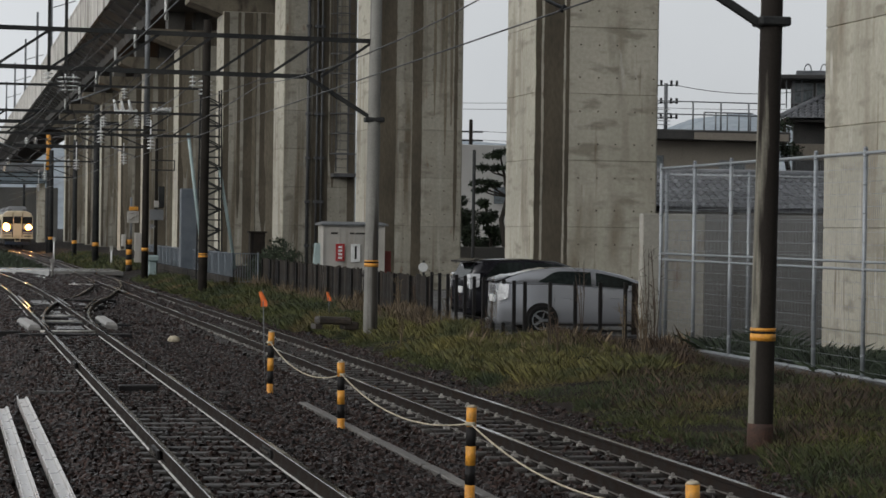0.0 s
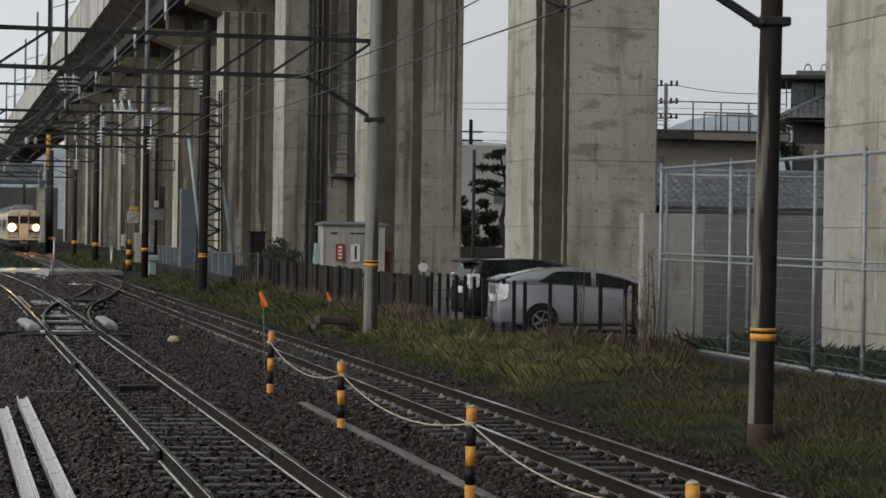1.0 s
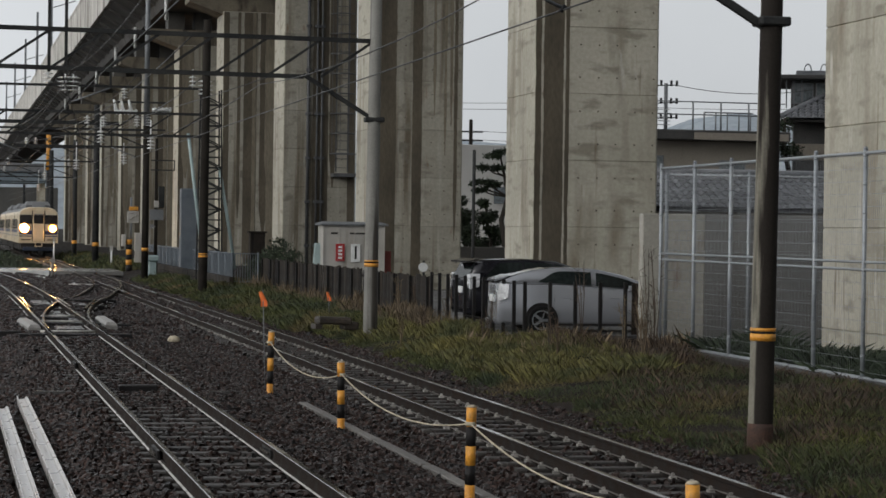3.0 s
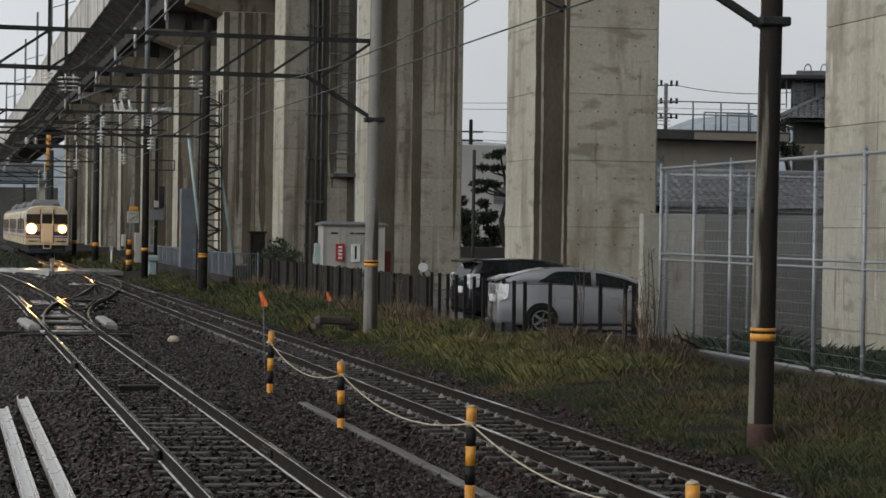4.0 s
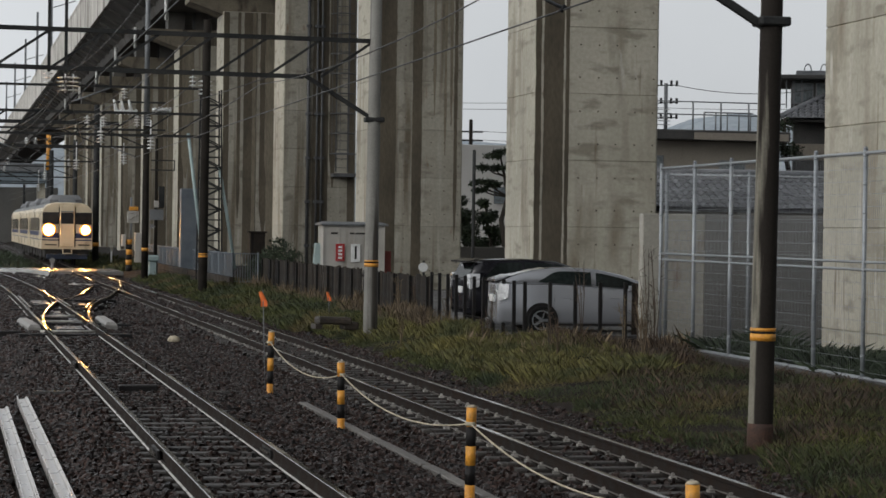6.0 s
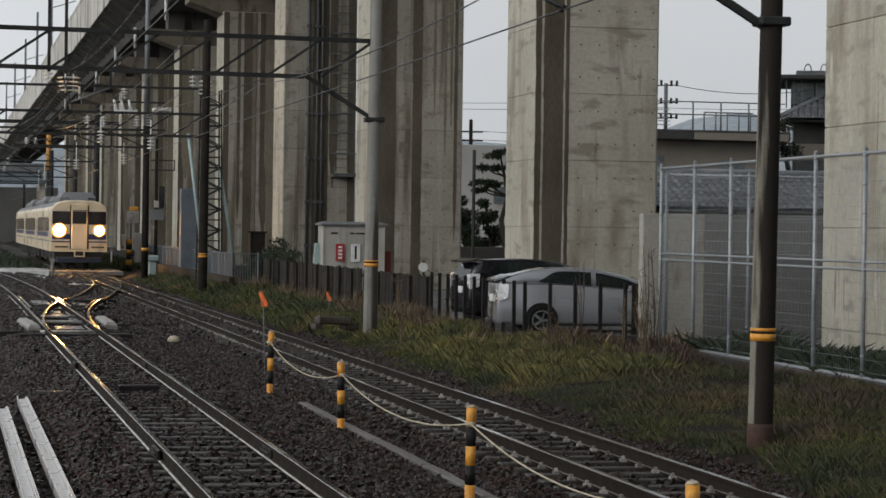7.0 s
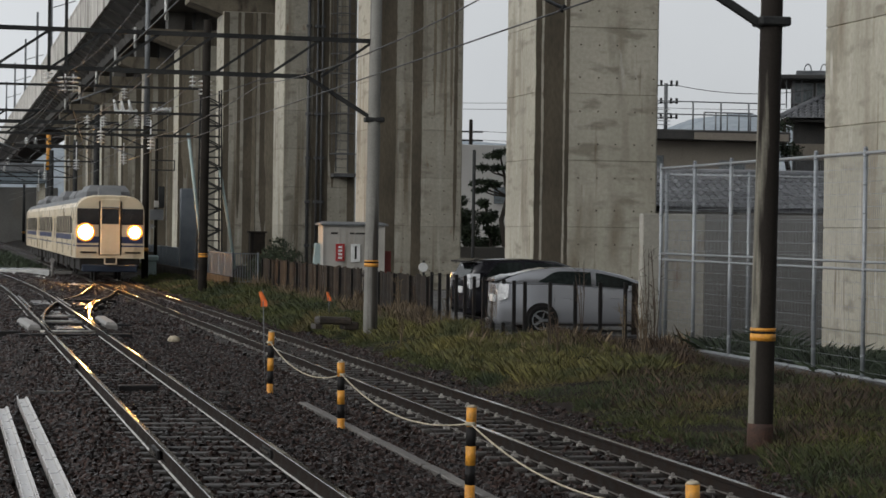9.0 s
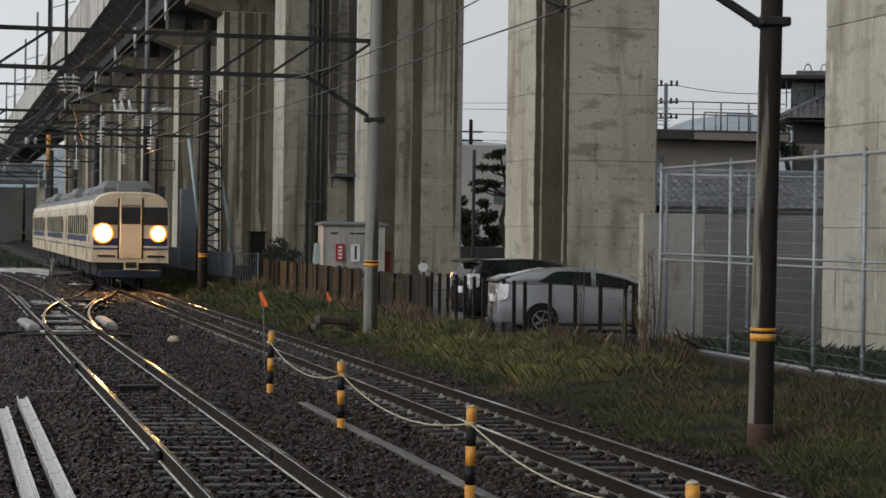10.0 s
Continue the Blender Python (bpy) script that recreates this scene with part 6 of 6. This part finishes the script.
def rail_car(train, y0, length, front):
    """One electric rail car of the train: body, roof, windows, doors, underfloor gear."""
    sec = car_section()
    y1 = y0 + length
    s = Solid()
    f0 = y0 + (0.12 if front else 0)
    rings = [[(x * 0.985, f0, 1.0 + (z - 1.0) * 0.975) for x, z in sec], [(x * 0.997, f0 + 0.10, 1.0 + (z - 1.0) * 0.993) for x, z in sec], [(x, f0 + 0.35, z) for x, z in sec], [(x, y1, z) for x, z in sec]]
    if not front:
        rings = [[(x, y0, z) for x, z in sec], [(x, y1, z) for x, z in sec]]
    s.loft(rings)
    body = part("car_body", s, M_CREAM, train, "cream painted rail car body with blue trim")
    # roof skin
    s = Solid()
    up = [(x * 0.995, z + 0.012) for x, z in sec if z > 3.2]
    s.loft([[(x, y, z) for x, z in up] for y in (y0 + (1.2 if front else 0.05), y1 - 0.05)], closed=False, caps=False, smooth=True)
    part("roof_skin", s, M_ROOF, body, "weathered grey roof")
    for a, b, h, w in ((1.6, 7.0, 0.72, 0.95), (8.0, 12.4, 0.62, 0.85), (13.2, 18.0, 0.62, 0.85)):
        s = Solid()
        s.hull([(x, y0 + y, z) for x, y, z in [(sx * w * k, a + (b - a) * (1 - kk if e else kk), 3.5 + hh) for sx in (-1, 1) for e in (0, 1) for k, kk, hh in ((1, 0, 0), (1, 0.0, h * 0.6), (0.8, 0.05, h))]])
        part("roof_unit", s, M_ROOF, body, "grey air conditioning unit")
    # sides
    for side in (-1, 1):
        xo = side * 1.502
        s = Solid()
        s.box(min(xo, xo + side * 0.006), max(xo, xo + side * 0.006), y0 + 1.7, y1 - 0.4, 1.78, 2.02)
        part("blue_stripe", s, M_BLUE, body, "blue painted waist stripe")
        s = Solid()
        s.box(min(xo, xo + side * 0.006), max(xo, xo + side * 0.006), y0 + 0.5, y1 - 0.1, 1.52, 1.58)
        part("thin_stripe", s, M_BLUE, body)
        y = y0 + (3.6 if front else 2.4)
        while y < y1 - 2.2:
            s = Solid()
            s.box(min(xo, xo + side * 0.014), max(xo, xo + side * 0.014), y, y + 0.85, 2.06, 2.86, bev=0.006)
            part("window", s, M_GLASSD, body)
            y += 1.55
        for yd in (y0 + (2.1 if front else 0.9), y1 - 1.9):
            s = Solid()
            s.box(min(xo, xo + side * 0.018), max(xo, xo + side * 0.018), yd, yd + 1.0, 1.05, 2.9, bev=0.008)
            d = part("side_door", s, M_CREAM, body)
            s = Solid()
            s.box(min(xo, xo + side * 0.026), max(xo, xo + side * 0.026), yd + 0.2, yd + 0.8, 2.1, 2.75)
            # window of the door
            part("door_window", s, M_GLASSD, body)
    # underfloor
    for k, (a, b, lo) in enumerate(((1.0, 4.4, 0.45), (5.6, 8.6, 0.4), (9.2, 11.0, 0.5), (11.6, 14.0, 0.4), (15.4, 18.8, 0.45))):
        s = Solid()
        s.box(-1.25, 1.25, y0 + a, y0 + b, lo, 1.02, bev=0.05)
        part("underfloor_box", s, M_UNDER, body)
    for yb in (y0 + 2.9, y1 - 3.1):
        for dy in (-1.05, 1.05):
            for sx in (-1, 1):
                s = Solid()
                xa = sx * 0.535
                s.tube([(xa - 0.06, yb + dy, 0.43), (xa + 0.06, yb + dy, 0.43)], 0.43, 18)
                part("wheel", s, M_UNDER, body)
        for sx in (-1, 1):
            s = Solid()
            s.box(sx * 1.0 - 0.07, sx * 1.0 + 0.07, yb - 1.6, yb + 1.6, 0.38, 0.62, bev=0.03)
            part("bogie_frame", s, M_UNDER, body)
    return body


def train_front(body):
    """The cab end of the leading car, its face at y = 0.12 and lower."""
    fy = 0.12
    for sx in (-1, 1):
        s = Solid()
        xa, xb = sorted((sx * 0.50, sx * 1.43))
        s.box(xa, xb, fy - 0.03, fy + 0.05, 2.47, 3.17, bev=0.012)
        part("windscreen", s, M_GLASSD, body, "dark cab windscreen")
        s = Solid()
        s.bar((sx * 0.75, fy - 0.045, 2.47), (sx * 1.0, fy - 0.045, 2.95), 0.02, 0.02)
        part("wiper", s, M_BLACK, body)
        s = Solid()
        s.box(xa, xb, fy - 0.012, fy + 0.02, 1.66, 1.95)
        part("blue_panel", s, M_BLUE, body, "blue painted panel under the headlamp")
        s = Solid()
        s.box(xa - 0.02, xb + 0.02, fy - 0.016, fy + 0.02, 1.50, 1.57)
        part("front_stripe", s, M_BLUE, body)
        # lamp with its bezel, which is made to glow as the halo
        # lens radius widened to take in the bloom, more on the left
        lr = 0.31 if sx < 0 else 0.24
        s = Solid()
        s.tube([(sx * 1.07, fy + 0.03, 2.14), (sx * 1.07, fy - 0.09, 2.14)], [lr + 0.12, lr + 0.07], 24)
        bez = part("headlamp", s, M_HALO, body, "round headlamp bezel glowing orange as a halo")
        s = Solid()
        s.loft([[(sx * 1.07 + r * math.cos(a), fy - d, 2.14 + r * math.sin(a)) for a in (2 * math.pi * k / 20 for k in range(20))]
                for r, d in ((lr, 0.088), (lr * 0.97, 0.11), (lr * 0.8, 0.13), (lr * 0.45, 0.142), (0.01, 0.145))], smooth=True)
        part("lamp_glass", s, M_LAMP, body, "glowing headlamp lens")
        s = Solid()
        s.box(xa + 0.15, xb - 0.1, fy - 0.05, fy + 0.02, 1.22, 1.29)
        part("hand_rail", s, M_BLACK, body)
        s = Solid()
        s.tube([(sx * 1.38, fy + 0.25, 1.1), (sx * 1.47, fy + 0.1, 1.5), (sx * 1.47, fy + 0.1, 2.9), (sx * 1.38, fy + 0.3, 3.1)], 0.018, 6)
        part("grab_rail", s, M_CREAM, body)
    s = Solid()
    s.box(-0.43, 0.43, fy - 0.06, fy + 0.1, 1.14, 3.58, bev=0.03)
    part("gangway_door", s, M_CREAM, body, "cream gangway end door")
    s = Solid()
    s.box(-0.37, 0.37, fy - 0.075, fy - 0.04, 2.50, 3.16, bev=0.008)
    part("gangway_window", s, M_GLASSD, body)
    s = Solid()
    s.box(-0.40, 0.40, fy - 0.11, fy - 0.02, 3.18, 3.25, bev=0.02)
    part("door_hood", s, M_ROOF, body)
    for sx in (-1, 1):
        s = Solid()
        s.box(sx * 0.465 - 0.032, sx * 0.465 + 0.032, fy - 0.04, fy + 0.02, 1.14, 3.5, bev=0.01)
        part("door_groove", s, M_UNDER, body, "dark rubber edge of the gangway")
    for a, b in (((-0.25, 0.76), (0.25, 0.76)), ((-0.25, 1.06), (0.25, 1.06)), ((-0.25, 0.74), (-0.25, 1.08)), ((0.25, 0.74), (0.25, 1.08))):
        s = Solid()
        s.bar((a[0], fy - 0.42, a[1]), (b[0], fy - 0.42, b[1]), 0.06, 0.06)
        part("coupler_frame", s, M_CREAM, body, "cream painted coupler frame")
    s = Solid()
    s.hull([(x, fy + y, z) for x, y, z in ((-0.5, 0.05, 3.6), (0.5, 0.05, 3.6), (-0.45, 0.5, 4.1), (0.45, 0.5, 4.1), (-0.45, 1.4, 4.1), (0.45, 1.4, 4.1), (-0.5, 1.3, 3.4), (0.5, 1.3, 3.4))])
    part("roof_box", s, M_ROOF, body, "grey destination box housing")
    s = Solid()
    s.box(-1.2, 1.2, fy - 0.05, fy + 0.35, 0.40, 0.72, bev=0.04)
    part("snow_plough", s, M_SKIRT, body, "dark blue plough skirt")
    s = Solid()
    s.box(-1.3, 1.3, fy + 0.1, fy + 1.2, 0.6, 1.02, bev=0.04)
    part("underframe", s, M_UNDER, body)
    s = Solid()
    s.box(-0.22, 0.22, fy - 0.40, fy + 0.2, 0.72, 1.02, bev=0.04)
    part("coupler", s, M_UNDER, body, "grimy knuckle coupler")


def train():
    t = thing("train", "three-car cream and blue electric train with lit headlamps", "train", pose(XR, 226, 0))
    lead = rail_car(t, 0.0, 19.7, True)
    train_front(lead)
    rail_car(t, 20.1, 19.6, False)
    rail_car(t, 40.1, 19.6, False)
    return t


TRAIN = train()


def motions():
    rows = []
    for k in range(0, 21):
        t = k * 0.5
        rows.append((t, pose(XR, 227.0 - 18.9 * t + 0.725 * t * t - 0.022 * t ** 3, 0)))
    walk(TRAIN, rows)


# ---- the sleepers, rails and stones, last ----
track("straight main track with polished rails on wet ballast", lambda y: XR, lambda y: 0.0, 15.0, 420, 75, True)
track("second track with polished rails and shallow sleepers", left_x, lambda y: ZL, 12.0, 200, 60, False)
track("crossover track linking the two lines", crossover_x, lambda y: float(ground_z(crossover_x(y), y)) + 0.25, 46.5, 109.5, 40, False, 0.8)
free = lambda x, y: (np.abs(np.abs(x - XR) - 0.56) > 0.11) & (np.abs(np.abs(x - XL) - 0.56) > 0.11) & ((np.abs(x - 0.80) > 0.1) & (np.abs(x - 1.12) > 0.1) | (y > 32))
stones("ballast_stones", -1.5, 9.2, 16.0, 48.0, 125000, 0.055, lambda x, y: (x - 0.37 * y < 1.8) & (x > 0.02 * y - 0.8) & free(x, y), "wet dark crushed-stone ballast")
stones("ballast_stones", -1.5, 9.2, 48.0, 115.0, 70000, 0.055, lambda x, y: (x > 0.02 * y - 0.8) & free(x, y), "wet dark crushed-stone ballast in the yard")
stones("ballast_stones", 1.75, 3.8, 30.0, 62.0, 6500, 0.055, lambda x, y: np.abs(np.abs(x - XL) - 0.56) > 0.085, "wet ballast lying over the sleepers", 0.055)
stones("ballast_stones", 2.25, 3.3, 16.0, 30.0, 1500, 0.05, lambda x, y: np.abs(np.abs(x - XL) - 0.56) > 0.085, "wet ballast lying between the rails", 0.055)
stones("ballast_stones", 1.7, 3.85, 16.0, 31.0, 9000, 0.055, lambda x, y: np.abs(x - XL) > 0.72, "wet ballast lying over the sleeper ends", 0.06)
stones("ballast_stones", 6.0, 8.2, 17.0, 62.0, 3000, 0.055, lambda x, y: np.abs(np.abs(x - XR) - 0.56) > 0.13, "wet ballast lying over the sleepers", 0.055)
stones("ballast_stones", 1.2, 8.3, 60.0, 118.0, 42000, 0.055, lambda x, y: free(x, y), "wet ballast lying over the far sleepers", 0.05)
motions()
